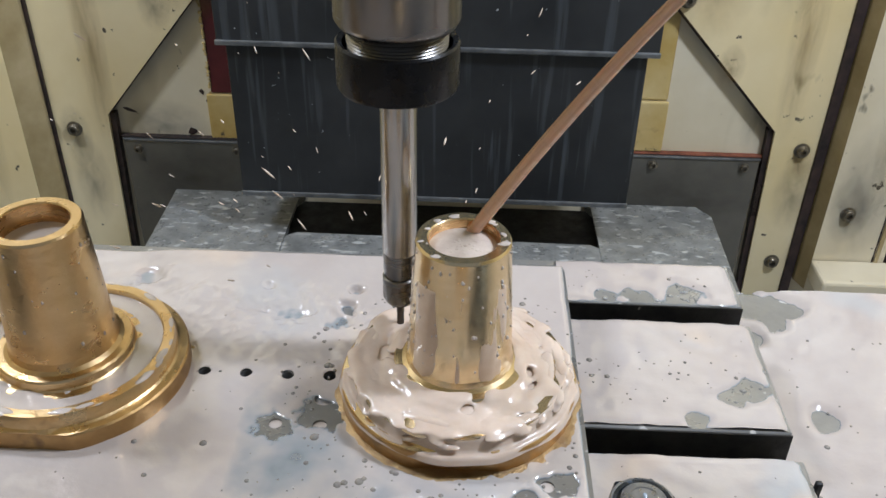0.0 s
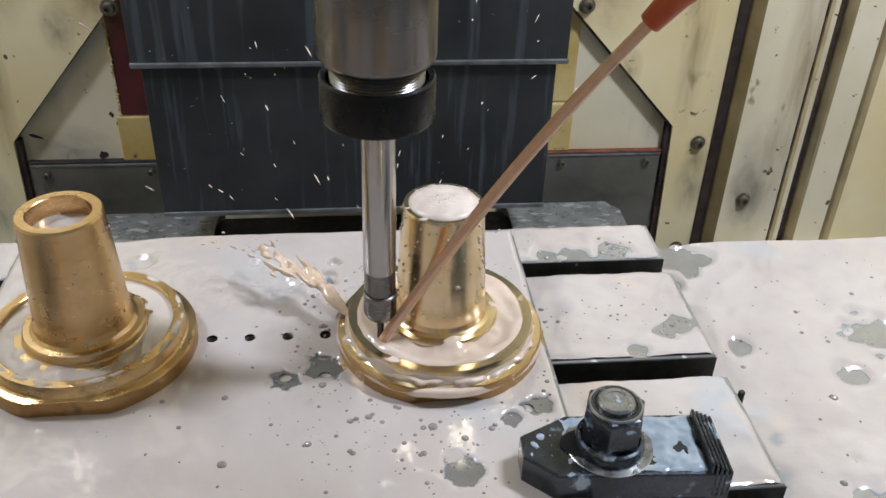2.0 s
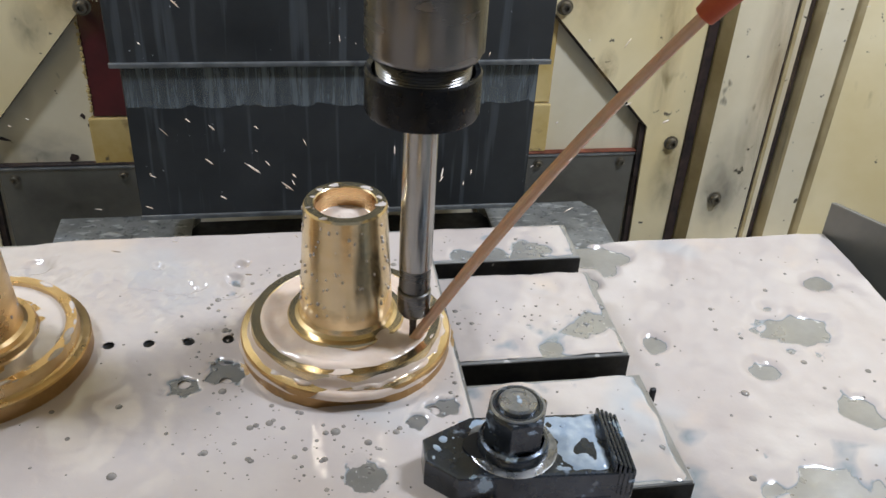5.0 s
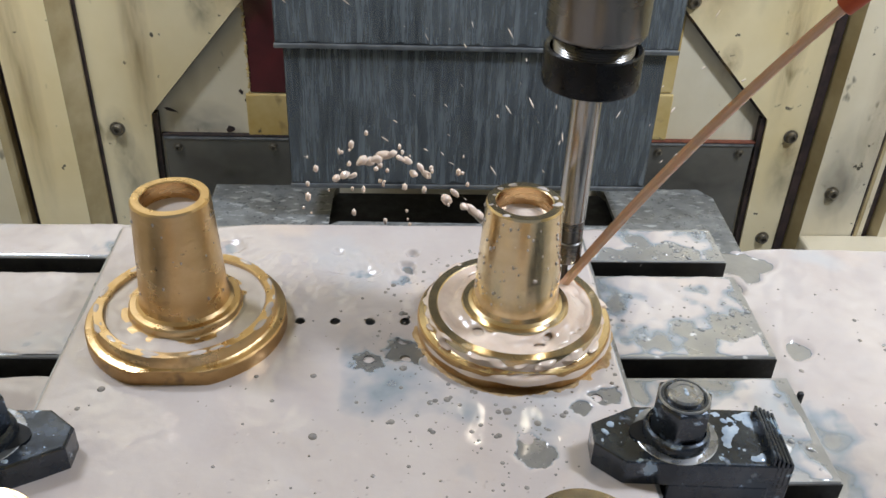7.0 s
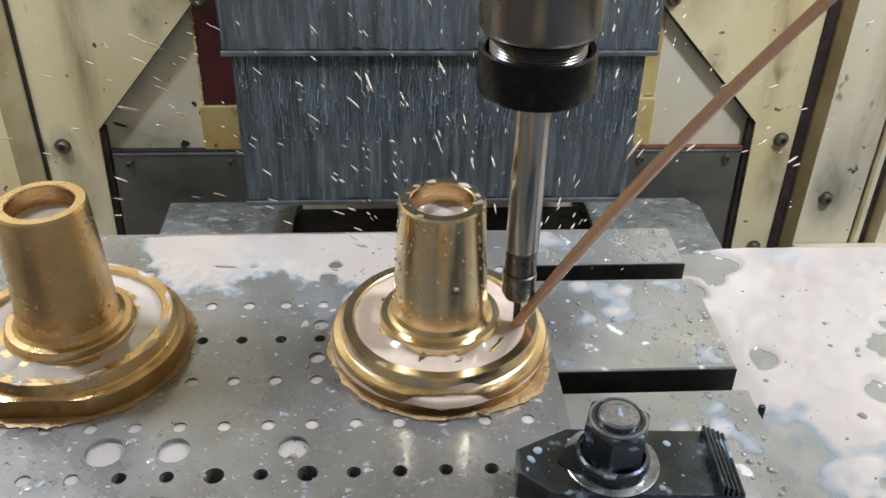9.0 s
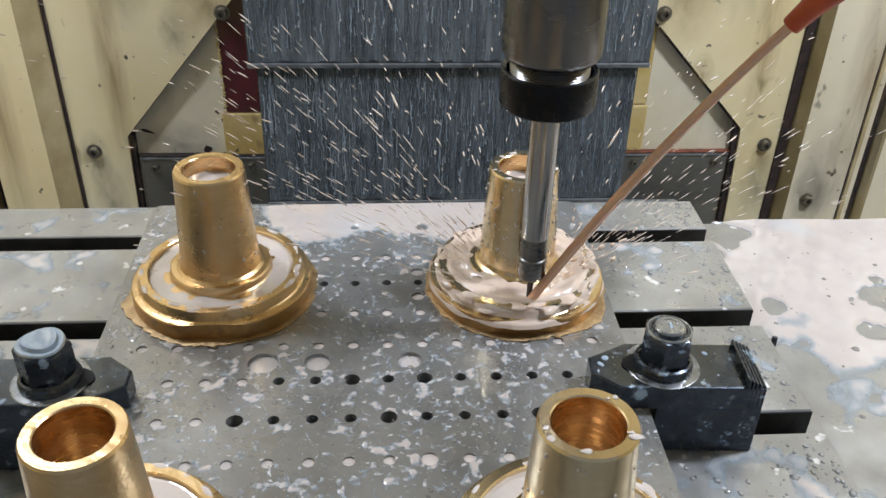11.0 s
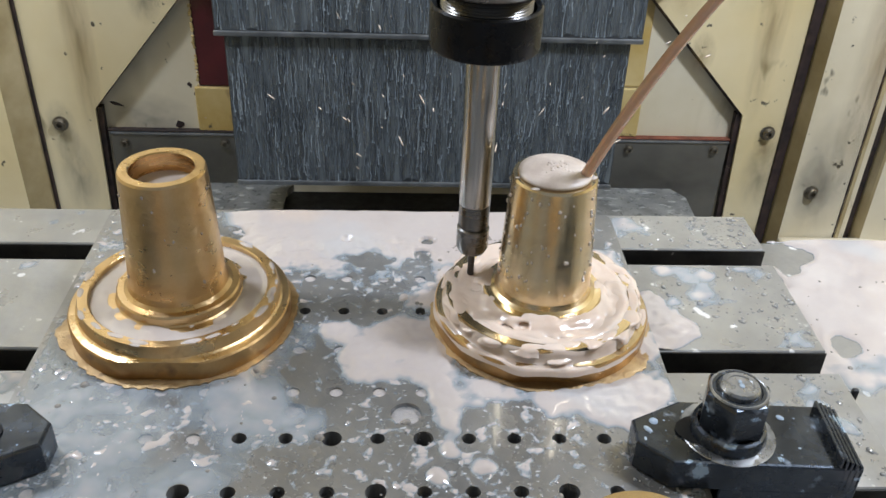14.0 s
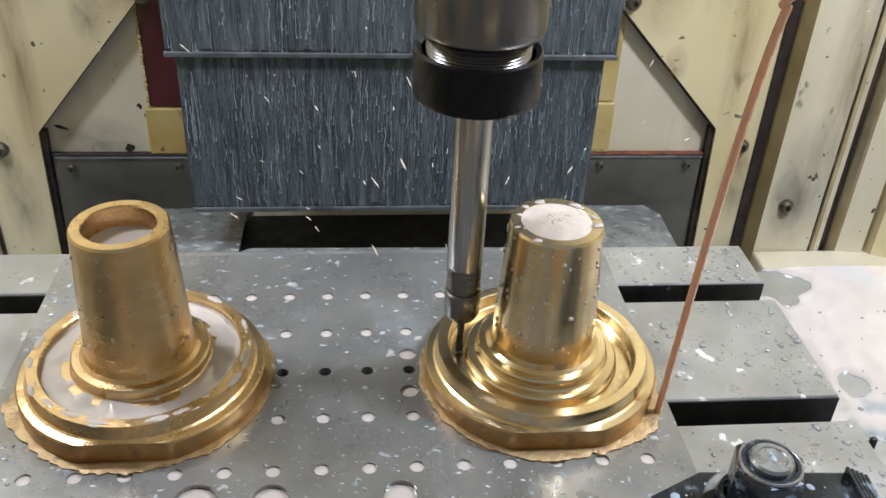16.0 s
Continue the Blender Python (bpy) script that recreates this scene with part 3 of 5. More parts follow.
for xx, yy, r in ((-0.1515, -0.0714, 0.0087), (-0.1214, -0.0714, 0.0074), (-0.0690, -0.0714, 0.0071)):
    HOLES.append((xx, yy, r, 0.0024))
HOLES = [h for h in HOLES if not (h[2] < 0.005 and any(g[2] > 0.005 and math.hypot(g[0] - h[0], g[1] - h[1]) < g[2] + h[2] + 0.0006 for g in HOLES))]
for xx, yy, r in ((-0.0617, 0.0168, 0.0042), (-0.0622, -0.0098, 0.0042), (-0.0612, -0.0500, 0.0040)):
    if r and all(math.hypot(h[0] - xx, h[1] - yy) > h[2] + r + 0.0004 for h in HOLES):
        HOLES.append((xx, yy, r, 0.0016))

plate = on_table(empty("fixture_plate", "ground grey steel fixture plate with rows of drilled holes, wet", "fixture plate"))
bm = bmesh.new()
edges, loops = [], []
rc, outline = 0.006, []
for cx, cy, a0 in ((PX1 - rc, PY1 - rc, 0), (PX0 + rc, PY1 - rc, 90), (PX0 + rc, PY0 + rc, 180), (PX1 - rc, PY0 + rc, 270)):
    for k in range(5):
        a = radians(a0 + 90 * k / 4)
        outline.append((cx + rc * math.cos(a), cy + rc * math.sin(a)))
for ring in [outline] + [[(x + r * math.cos(2 * math.pi * k / 20), y + r * math.sin(2 * math.pi * k / 20)) for k in range(20)] for x, y, r, d in HOLES]:
    vs = [bm.verts.new((x, y, 0)) for x, y in ring]
    loops.append(vs)
    edges += [bm.edges.new((vs[k], vs[(k + 1) % len(vs)])) for k in range(len(vs))]
bmesh.ops.triangle_fill(bm, use_beauty=True, use_dissolve=False, edges=edges)
depths = [0.0308] + [min(h[3] + 0.004, 0.0306) for h in HOLES]
for vs, dep in zip(loops, depths):
    lo = [bm.verts.new((v.co.x, v.co.y, -dep)) for v in vs]
    for k in range(len(vs)):
        f = bm.faces.new((vs[k], vs[(k + 1) % len(vs)], lo[(k + 1) % len(vs)], lo[k]))
    bm.faces.new(lo)
part("plate_body", bm, M["plate"], plate)
for x, y, r, d in HOLES:
    bm = bmesh.new()
    ring = lathe(bm, [(r * 0.985, -d), (r * 0.6, -d - 0.0002 + 0.0001 * r / 0.003)], 18)
    cap(bm, ring[-1])
    # floors of deep holes take the painted recess shade
    deep = d > 0.02
    part("hole_floor" if deep else "hole_coolant", bm, M["slot"] if deep else M["milk_pool"], plate, "" if deep else "coolant standing in a hole", smooth=30, at=pose(x, y, 0))

# ---- turned brass flanges ----
PROFILE = [(0.0542, 0.0006), (0.0545, 0.0012), (0.0545, 0.0098), (0.0538, 0.0106), (0.0508, 0.0112), (0.0497, 0.0119), (0.0490, 0.0172), (0.0486, 0.0180),
           (0.0440, 0.0180), (0.0434, 0.0174), (0.0432, 0.0112), (0.0425, 0.0106), (0.0360, 0.0106), (0.0355, 0.0112), (0.0353, 0.0142), (0.0346, 0.0150),
           (0.0312, 0.0153), (0.0304, 0.0160), (0.0302, 0.0196), (0.0295, 0.0205), (0.0264, 0.0208), (0.0246, 0.0222), (0.0238, 0.0250)]
HUB_H = 0.0853


def flange_part(label, at, group, pool=0.0125, bore=0.0, foam=False, matn="brass", seed=1, level=None, lobe=3.5):
    """A brass flange with a tapered hub, thin chip flash round its foot, coolant standing in groove and bore."""
    th = empty("brass_flange", label, "flange", group)
    bm = bmesh.new()
    lathe(bm, PROFILE, 128)
    for v in bm.verts:
        if v.co.z < 0.0118 and v.co.y < -0.0508:
            v.co.y = -0.0508
        if v.co.z < 0.0125 and v.co.y > 0.0512:
            v.co.y = 0.0512
    # outer foot wall: raw brown brass, its shadow and dark reflections painted in
    for f in bm.faces:
        c = f.calc_center_median()
        f.material_index = 1 if c.z < 0.0104 and math.hypot(c.x, c.y) > 0.049 else 0
    part("base", bm, [M[matn], M["brass_raw_shaded"]], th, smooth=20)
    bm = bmesh.new()
    lathe(bm, [(0.0238, 0.0250), (0.0236, 0.027), (0.02035, HUB_H - 0.0012), (0.0196, HUB_H), (0.0155, HUB_H), (0.0149, HUB_H - 0.0006)], 96)
    part("hub", bm, M[matn], th, smooth=28)
    bm = bmesh.new()
    r = lathe(bm, [(0.0149, HUB_H - 0.0006), (0.0149, 0.030)], 64)
    cap(bm, r[-1])
    part("bore", bm, M["bore"], th, "brass bore wall", smooth=28)
    rnd = random.Random(seed)
    ph = [rnd.uniform(0, 6.28) for _ in range(6)]

    def ragged(a, r, z):
        c, s = math.cos(a), math.sin(a)
        w = 0.0016 * noise.fractal(Vector((c * 3, s * 3, seed)), 1.0, 2.0, 2) + 0.0012 * noise.fractal(Vector((c * 16, s * 16, seed + 5)), 0.8, 2.0, 3)
        w += 0.0045 * max(0, math.cos(a - lobe)) ** 40 + 0.002 * max(0, math.cos(a - ph[5])) ** 30
        return w if r > 0.055 else 0
    bm = bmesh.new()
    lathe(bm, [(0.044, 0.0010), (0.0545, 0.0008), (0.0560, 0.0007), (0.0572, 0.0004), (0.0572, -0.0004)], 320, ragged)
    part("chip_flash", bm, M["flash"], th, "ragged thin brass flash round the foot", smooth=50)
    if pool:
        bm = bmesh.new()
        for ring in lathe(bm, [(0.0296, pool + 0.0004), (0.0312, pool), (0.0330, pool - 0.0001), (0.0356, pool - 0.0002), (0.0400, pool - 0.0003), (0.0426, pool - 0.0001), (0.0443, pool + 0.0005)], 144):
            for v in ring:
                a = math.atan2(v.co.y, v.co.x)
                v.co.z += 0.0007 * noise.fractal(Vector((math.cos(a) * 2.2 + seed, math.sin(a) * 2.2, v.co.length * 60)), 1.0, 2.0, 3)
        part("groove_coolant", bm, M["milk_pool"], th, "milky coolant standing in the groove", smooth=60)
        bm = bmesh.new()
        for k in range(26):
            a = rnd.uniform(0, 6.28)
            d = rnd.uniform(0.0446, 0.0486)
            w = rnd.uniform(0.0006, 0.0022)
            vs = bmesh.ops.create_icosphere(bm, subdivisions=2, radius=w)["verts"]
            m3 = pose(0, 0, 0, 0, 0, math.degrees(a)).to_3x3()
            for v in vs:
                n = 1 + 0.5 * noise.noise(v.co * 500 + Vector((k, seed, 0)))
                v.co = m3 @ Vector((v.co.x * 0.8 * n, v.co.y * 2.4 * n, v.co.z * 0.16)) + Vector((d * math.cos(a), d * math.sin(a), 0.0180))
        part("rim_coolant", bm, M["milk_pool"], th, "milky puddles on the flange rim", smooth=60)["kind"] = "stuff"
    if level:
        bm = bmesh.new()
        r = lathe(bm, [(0.0152, level + 0.0004), (0.0143, level), (0.008, level - 0.0001)], 48)
        cap(bm, r[-1])
        part("bore_coolant", bm, M["milk_pool"], th, "milky coolant standing in the bore", smooth=60)
    th.matrix_basis = at
    return on_table(th)


G = "brass flanges on the fixture"
flange_part("golden brass flange with tapered hub, coolant in its bore", pose(*PARTS["A"], 0.0004), G, 0.0153, level=HUB_H - 0.0100, matn="brass_cast", seed=3)
flange_b = flange_part("golden brass flange being milled round its groove", pose(*PARTS["B"], 0.0004), G, 0.0, level=HUB_H - 0.011, seed=8, lobe=-0.75)
flange_part("golden brass flange with an empty bored hub", pose(*PARTS["C"], 0.0004), G, 0.0153, level=0.048, matn="brass_cast", seed=5)
flange_part("golden brass flange with a bored hub and splashed rim", pose(*PARTS["D"], 0.0004), G, 0.0153, level=0.052, seed=11)

# ---- strap clamps ----


def strap_clamp(at, label, wet=False):
    """Black strap clamp; its nose points to -x over the plate, its heel stands on the table."""
    th = empty("strap_clamp", label, "clamp", "strap clamps")
    bm = bmesh.new()
    prism(bm, [(-0.0395, -0.007), (-0.026, -0.0185), (0.044, -0.0185), (0.044, 0.0185), (-0.017, 0.0185), (-0.0395, 0.006)], 0.0012, 0.0158, 0.0012)
    part("strap", bm, M["oxide"], th)
    bm = bmesh.new()
    box(bm, -0.005, 0.0435, -0.0182, 0.018, TOP + 0.0005, 0.001, 0.001)
    part("heel", bm, M["oxide"], th)
    # no slot is cut; a black disc on the strap paints its dark depth
    bm = bmesh.new()
    ring = lathe(bm, [(0.0125, 0.01615), (0.012, 0.0163), (0.001, 0.0163)], 32)
    for v in bm.verts:
        v.co.x, v.co.y, v.co.z = v.co.x * 1.1 - 0.0085, v.co.y * 0.74, v.co.z + 0.0004
    part("slot_shade_disc", bm, M["slot_shade"], th, "flat black disc painting the shade in the strap's slot")
    bm = bmesh.new()
    lathe(bm, [(0.0150, 0.01625), (0.0195, 0.0162), (0.0200, 0.0159)], 48)
    part("wear_ring", bm, M["oxide_worn"], th, "bright worn ring under the washer")
    bm = bmesh.new()
    lathe(bm, [(0.0160, 0.0164), (0.0160, 0.0188), (0.0150, 0.0212), (0.0138, 0.0218), (0.0136, 0.0222)], 48)
    part("washer", bm, M["oxide"], th, smooth=30)
    bm = bmesh.new()
    hexa = [(0.0142 * math.cos(radians(60 * k + 12)), 0.0142 * math.sin(radians(60 * k + 12))) for k in range(6)]
    prism(bm, hexa, 0.0215, 0.0398, 0.0018)
    lathe(bm, [(0.0122, 0.0397), (0.0116, 0.0404), (0.0096, 0.0404), (0.0090, 0.0396)], 36)
    part("hex_nut", bm, M["oxide"], th, smooth=20)
    bm = bmesh.new()
    lathe(bm, [(0.0121, 0.0400), (0.0116, 0.0407), (0.0112, 0.0407), (0.0108, 0.0403)], 36)
    part("nut_edge", bm, M["oxide_worn"], th, "bright worn nut edge", smooth=30)
    bm = bmesh.new()
    r = lathe(bm, [(0.0083, 0.0390), (0.0083, 0.0418), (0.0074, 0.0428), (0.0056, 0.0428), (0.0052, 0.0424)], 36)
    cap(bm, r[-1])
    part("stud", bm, M["oxide_worn"], th, smooth=30)
    if wet:
        bm = bmesh.new()
        r = lathe(bm, [(0.0121, 0.0400), (0.0116, 0.0411), (0.0098, 0.0412), (0.0090, 0.0407), (0.0084, 0.0429), (0.0070, 0.0431), (0.0040, 0.0431)], 36, lambda a, r, z: 0.0006 * math.sin(3 * a + 1))
        cap(bm, r[-1])
        part("coolant_cap", bm, M["drop"], th, "bluish milk standing on the nut", smooth=60)
    bm = bmesh.new()
    for k in range(5):
        x = 0.0415 + k * 0.0022
        bmx = box(bm, x, x + 0.0014, -0.018, 0.017, 0.0005, 0.0205 - k * 0.0011, 0.0003, 1)
    box(bm, 0.0415, 0.0520, -0.018, 0.017, TOP + 0.0005, 0.0150, 0.0006)
    part("step_block", bm, M["oxide"], th, "serrated step block")
    rnd = random.Random(12 if wet else 13)
    bm = bmesh.new()
    for _ in range(34):
        x, y = rnd.uniform(-0.036, 0.040), rnd.uniform(-0.0165, 0.0165)
        if math.hypot(x, y) < 0.0175 or (x < -0.02 and abs(y) > 0.007):
            continue
        vs = bmesh.ops.create_icosphere(bm, subdivisions=2, radius=min(0.0020, 0.0003 + rnd.expovariate(1 / 0.0006)))["verts"]
        sx, sy, turn = rnd.uniform(0.6, 1.6), rnd.uniform(0.6, 1.2), pose(0, 0, 0, 0, 0, rnd.uniform(0, 180)).to_3x3()
        for v in vs:
            n = 1 + 0.35 * noise.noise(v.co * 700 + Vector((x * 900, y * 900, 0)))
            v.co = turn @ Vector((v.co.x * sx * n, v.co.y * sy * n, v.co.z * 0.28)) + Vector((x, y, 0.0158))
    for _ in range(5 if wet else 2):
        a, d = rnd.uniform(0, 6.28), rnd.uniform(0.0, 0.0065)
        vs = bmesh.ops.create_icosphere(bm, subdivisions=2, radius=rnd.uniform(0.0005, 0.0014))["verts"]
        for v in vs:
            v.co = Vector((v.co.x, v.co.y * 1.3, v.co.z * 0.3)) + Vector((d * math.cos(a), d * math.sin(a), 0.0425))
    part("coolant_bead", bm, M["drop"], th, "bluish drops of coolant", smooth=60)["kind"] = "stuff"
    th.matrix_basis = at
    return on_table(th)


strap_clamp(pose(0.0668, -0.0990, 0, 0, 0, -3), "black steel strap clamp with hex nut and serrated heel")
strap_clamp(pose(-0.2560, -0.1000, 0, 0, 0, 180), "black steel strap clamp with a coolant-wetted hex nut", True)

# ---- milky coolant lying on plate, table and trough ----


def film(name, x0, x1, y0, y1, step, height, mat, label, cut=None):
    nx, ny = int((x1 - x0) / step), int((y1 - y0) / step)
    bm = bmesh.new()
    g = [[bm.verts.new((x0 + (x1 - x0) * i / nx, y0 + (y1 - y0) * j / ny, 0)) for i in range(nx + 1)] for j in range(ny + 1)]
    for row in g:
        for v in row:
            v.co.z = height(v.co.x, v.co.y)
    for j in range(ny):
        for i in range(nx):
            if cut and cut((g[j][i].co.x + g[j + 1][i + 1].co.x) / 2, (g[j][i].co.y + g[j + 1][i + 1].co.y) / 2):
                continue
            bm.faces.new((g[j][i], g[j][i + 1], g[j + 1][i + 1], g[j + 1][i]))
    for f in bm.faces:
        f.smooth = True
    bmesh.ops.delete(bm, geom=[v for v in bm.verts if not v.link_faces], context="VERTS")
    ob = part(name, bm, mat)
    return tagged(ob, label, "coolant", "", "stuff")


def fbm(x, y, s, o=0.0):
    return noise.fractal(Vector((x * s + o, y * s - o, o * 1.7)), 1.0, 2.0, 3)


def edge_fall(x, y, x0, x1, y0, y1, w=0.006):
    d = min(x - x0, x1 - x, y - y0, y1 - y)
    return 0.0 if d > w else -0.0030 * (1 - max(d, 0) / w) ** 2


BARE = [(-0.0815, -0.0285, 0.0062), (-0.0623, -0.0210, 0.0078), (-0.0601, 0.0586, 0.0042), (-0.0568, 0.0722, 0.0036), (0.0006, -0.0970, 0.0085), (0.043, -0.057, 0.0070), (0.030, -0.064, 0.005),
        (-0.0902, 0.0525, 0.0085), (-0.0640, 0.0480, 0.0070), (-0.1710, 0.0801, 0.0080), (-0.1037, 0.0719, 0.0030)]
LATE = 7  # from this entry on the bare spots show only once the film has drained
DEEP = [h for h in HOLES if h[3] > 0.02]
THIN = [(-0.095, -0.022, 0.022), (-0.062, -0.043, 0.024), (-0.030, -0.062, 0.020), (0.006, -0.076, 0.018), (-0.085, -0.060, 0.020)]


def soft(v, a, b):
    u = max(0.0, min(1.0, (v - a) / (b - a)))
    return u * u * (3 - 2 * u)


def plate_height(x, y):
    n1, n2 = fbm(x, y, 34, 3.1), fbm(x, y, 110, 7.7)
    h = 0.00150 + 0.00042 * n1 + 0.00012 * n2
    # deeper towards the left-hand end and over the rear of the plate
    h += 0.0011 * soft(-x + 0.02 * n1, 0.085, 0.135) * soft(-y, -0.03, 0.02)
    back = soft(y + 0.26 * max(0.0, x + 0.10) + 0.030 * fbm(x, y, 18, 5.0) + 0.010 * n2, 0.026, 0.070) * soft(-abs(x + 0.075) + 0.020 * fbm(x, y, 22, 2.4), -0.115, -0.070)
    h += 0.0029 * back + 0.0007 * soft(y, 0.01, 0.06)
    for sx, sy, sr in THIN:
        h -= 0.00070 * math.exp(-((x - sx) ** 2 + (y - sy) ** 2) / (sr * sr)) * (0.6 + 0.9 * n1)
    for k, (sx, sy, sr) in enumerate(BARE):
        d = math.hypot(x - sx, (y - sy) * 1.1)
        if d < 2.2 * sr:
            d *= 1 + 0.45 * fbm(x, y, 150, 1.4)
            h -= (0.0040 if k < LATE else 0.0019) * math.exp(-(d / sr) ** 4)
    return h + edge_fall(x, y, PX0, PX1, PY0, PY1, 0.004)


film_plate = film("coolant_film", PX0, PX1, PY0, PY1, 0.00095, plate_height, M["film_plate"], "pinkish milky coolant film lying on the fixture plate",
                  lambda x, y: any(abs(x - h[0]) < 0.005 and math.hypot(x - h[0], y - h[1]) < h[2] for h in DEEP))
for v in film_plate.data.vertices:
    for hx, hy, hr, hd in DEEP:
        if abs(v.co.x - hx) < 0.006 and abs(v.co.y - hy) < 0.006:
            d = math.hypot(v.co.x - hx, v.co.y - hy)
            if d < hr + 0.0008:
                v.co.x, v.co.y = hx + (v.co.x - hx) / d * (hr + 0.0001), hy + (v.co.y - hy) / d * (hr + 0.0001)
# the film over the deep drilled holes, which falls down them as the plate drains
bm = bmesh.new()
for x, y, r, d in DEEP:
    if y < 0:
        ring = [bm.verts.new((x + (r + 0.0016) * math.cos(a * math.pi / 10), y + (r + 0.0016) * math.sin(a * math.pi / 10), plate_height(x, y))) for a in range(20)]
        mid = bm.verts.new((x, y, plate_height(x, y) + 0.0001))
        for v in ring:
            v.co.z = plate_height(v.co.x, v.co.y) + 0.00002
        for a in range(20):
            bm.faces.new((ring[a], ring[(a + 1) % 20], mid))
for f in bm.faces:
    f.smooth = True
film_caps = tagged(part("coolant_film", bm, M["film_hole"]), "milky coolant lying over the drilled holes", "coolant", "", "stuff")
CARRIED_FILM = [(film_plate, [(0, -0.0005), (1.2, -0.0004), (2.0, 0.0), (6.6, 0.0), (7.0, -0.0005), (7.5, -0.00115), (8.0, -0.0021), (9.0, -0.0030), (11.0, -0.0034), (12.5, -0.0031), (13.4, -0.0025), (14.0, -0.0024), (14.5, -0.0024), (14.8, -0.0036), (15.0, -0.0045), (15.5, -0.0056), (16.0, -0.0066)])]

CARRIED_FILM.append((film_caps, [(0, -0.0005), (1.2, -0.0004), (2.0, 0.0), (6.6, 0.0), (7.0, -0.0006), (7.3, -0.0021), (8.3, -0.0030), (9.3, -0.045), (16.0, -0.045)]))


def bar_height(x, y):
    h = 0.0008 + 0.0011 * fbm(x, y, 30, 9.3) + 0.0004 * fbm(x, y, 90, 2.2)
    best = -1.0
    for y0, y1 in BARS:
        best = max(best, min(y - y0, y1 - y))
    h += edge_fall(x, y, -0.9, 0.167, -9, 9)
    for sx, sy, sr in ((0.086, 0.123, 0.011), (0.106, 0.121, 0.010), (0.132, 0.123, 0.012), (0.155, 0.042, 0.011), (0.143, 0.036, 0.008), (0.120, 0.017, 0.006)):
        d = math.hypot(x - sx, (y - sy) * 1.2) * (1 + 0.5 * fbm(x, y, 90, 1.4))
        h -= 0.0026 * math.exp(-(d / sr) ** 4)
    return h if best > 0.0035 else h - 0.0016 * (1 - max(best, 0.0) / 0.0035) ** 2


for nm, xa, xb, keys in (("coolant_film", PX1 + 0.001, 0.1668, [(0, 0.0010), (3.0, 0.0010), (4.0, 0.0006), (7.0, -0.0003), (8.0, -0.0008), (10.5, -0.0012), (12.5, -0.0008), (14.0, -0.0010), (14.6, -0.0014), (16.0, -0.0028)]),
                         ("coolant_film", -0.50, PX0 - 0.001, [(0, 0.0006), (7.0, 0.0002), (10.5, -0.0011), (16.0, -0.0016)])):
    f = film(nm, xa, xb, -0.36, 0.158, 0.0025, bar_height, M["film_bar"], "milky coolant film lying on the table bars",
             lambda x, y: max(min(y - a, b - y) for a, b in BARS) < 0.0008)
    CARRIED_FILM.append((f, [(t, z + TOP) for t, z in keys]))


def trough_height(x, y):
    h = 0.0012 + 0.0015 * fbm(x, y, 16, 6.6) + 0.0005 * fbm(x, y, 60, 1.2)
    h += 0.0017 * (y - 0.0) / 0.15
    for sx, sy, sr in ((0.308, 0.054, 0.022), (0.264, 0.016, 0.010), (0.304, -0.023, 0.014), (0.252, -0.082, 0.022), (0.184, 0.150, 0.020), (0.205, 0.150, 0.014), (0.176, 0.120, 0.012), (0.345, 0.105, 0.012), (0.202, 0.049, 0.009)):
        d = math.hypot(x - sx, (y - sy) * 1.2) * (1 + 0.5 * fbm(x, y, 70, 1.4))
        h -= 0.0045 * math.exp(-(d / sr) ** 4)
    return h


f = film("coolant_film", 0.169, 0.384, -0.36, 0.167, 0.003, trough_height, M["film_trough"], "milky coolant pooled in the table trough")
CARRIED_FILM.append((f, [(0, TOP - 0.0264), (4.0, TOP - 0.0262), (8.0, TOP - 0.0270), (12.0, TOP - 0.0276), (16.0, TOP - 0.0275)]))

# spatter: shallow bluish puddles left on the drained plate, washed away at the end
def spatter_height(x, y):
    a, b, c = fbm(x, y * 1.1, 150, 6.2), fbm(x * 1.2, y, 300, 1.9), fbm(x, y, 20, 8.8)
    return 0.0013 * (max(a, 0.9 * b) - 0.38 + 0.20 * c)


spatter = film("coolant_spatter", PX0 + 0.002, PX1 - 0.002, -0.20, 0.104, 0.0009, spatter_height, M["film_spatter"], "bluish puddles of thin coolant spattered over the plate",
               lambda x, y: spatter_height(x, y) < -0.00012 or min(math.hypot(x - p, y - q) for p, q in PARTS.values()) < 0.052 or any(abs(x - h[0]) < h[2] and math.hypot(x - h[0], y - h[1]) < h[2] for h in HOLES))
CARRIED_FILM.append((spatter, [(0, -0.004), (7.8, -0.004), (8.6, -0.0004), (10.3, 0.0), (14.0, 0.0), (14.6, -0.00005), (15.2, -0.00012), (16.0, -0.0003)]))

# late wash of coolant running off the milled flange over plate and bars
WASH = [(-0.083, -0.030, 0.020), (-0.068, -0.012, 0.018), (-0.090, -0.040, 0.012), (-0.058, -0.036, 0.016), (-0.052, -0.062, 0.010), (-0.050, -0.078, 0.008), (-0.051, -0.094, 0.007), (-0.056, -0.110, 0.006), (-0.036, -0.104, 0.007),
        (-0.030, -0.056, 0.014), (0.0, -0.060, 0.015), (0.025, -0.064, 0.016), (0.046, -0.056, 0.014), (0.036, -0.074, 0.011), (0.050, -0.02, 0.016), (0.05, 0.02, 0.016), (-0.055, 0.02, 0.016), (-0.105, -0.012, 0.012), (0.040, 0.05, 0.020), (-0.03, 0.055, 0.02)]
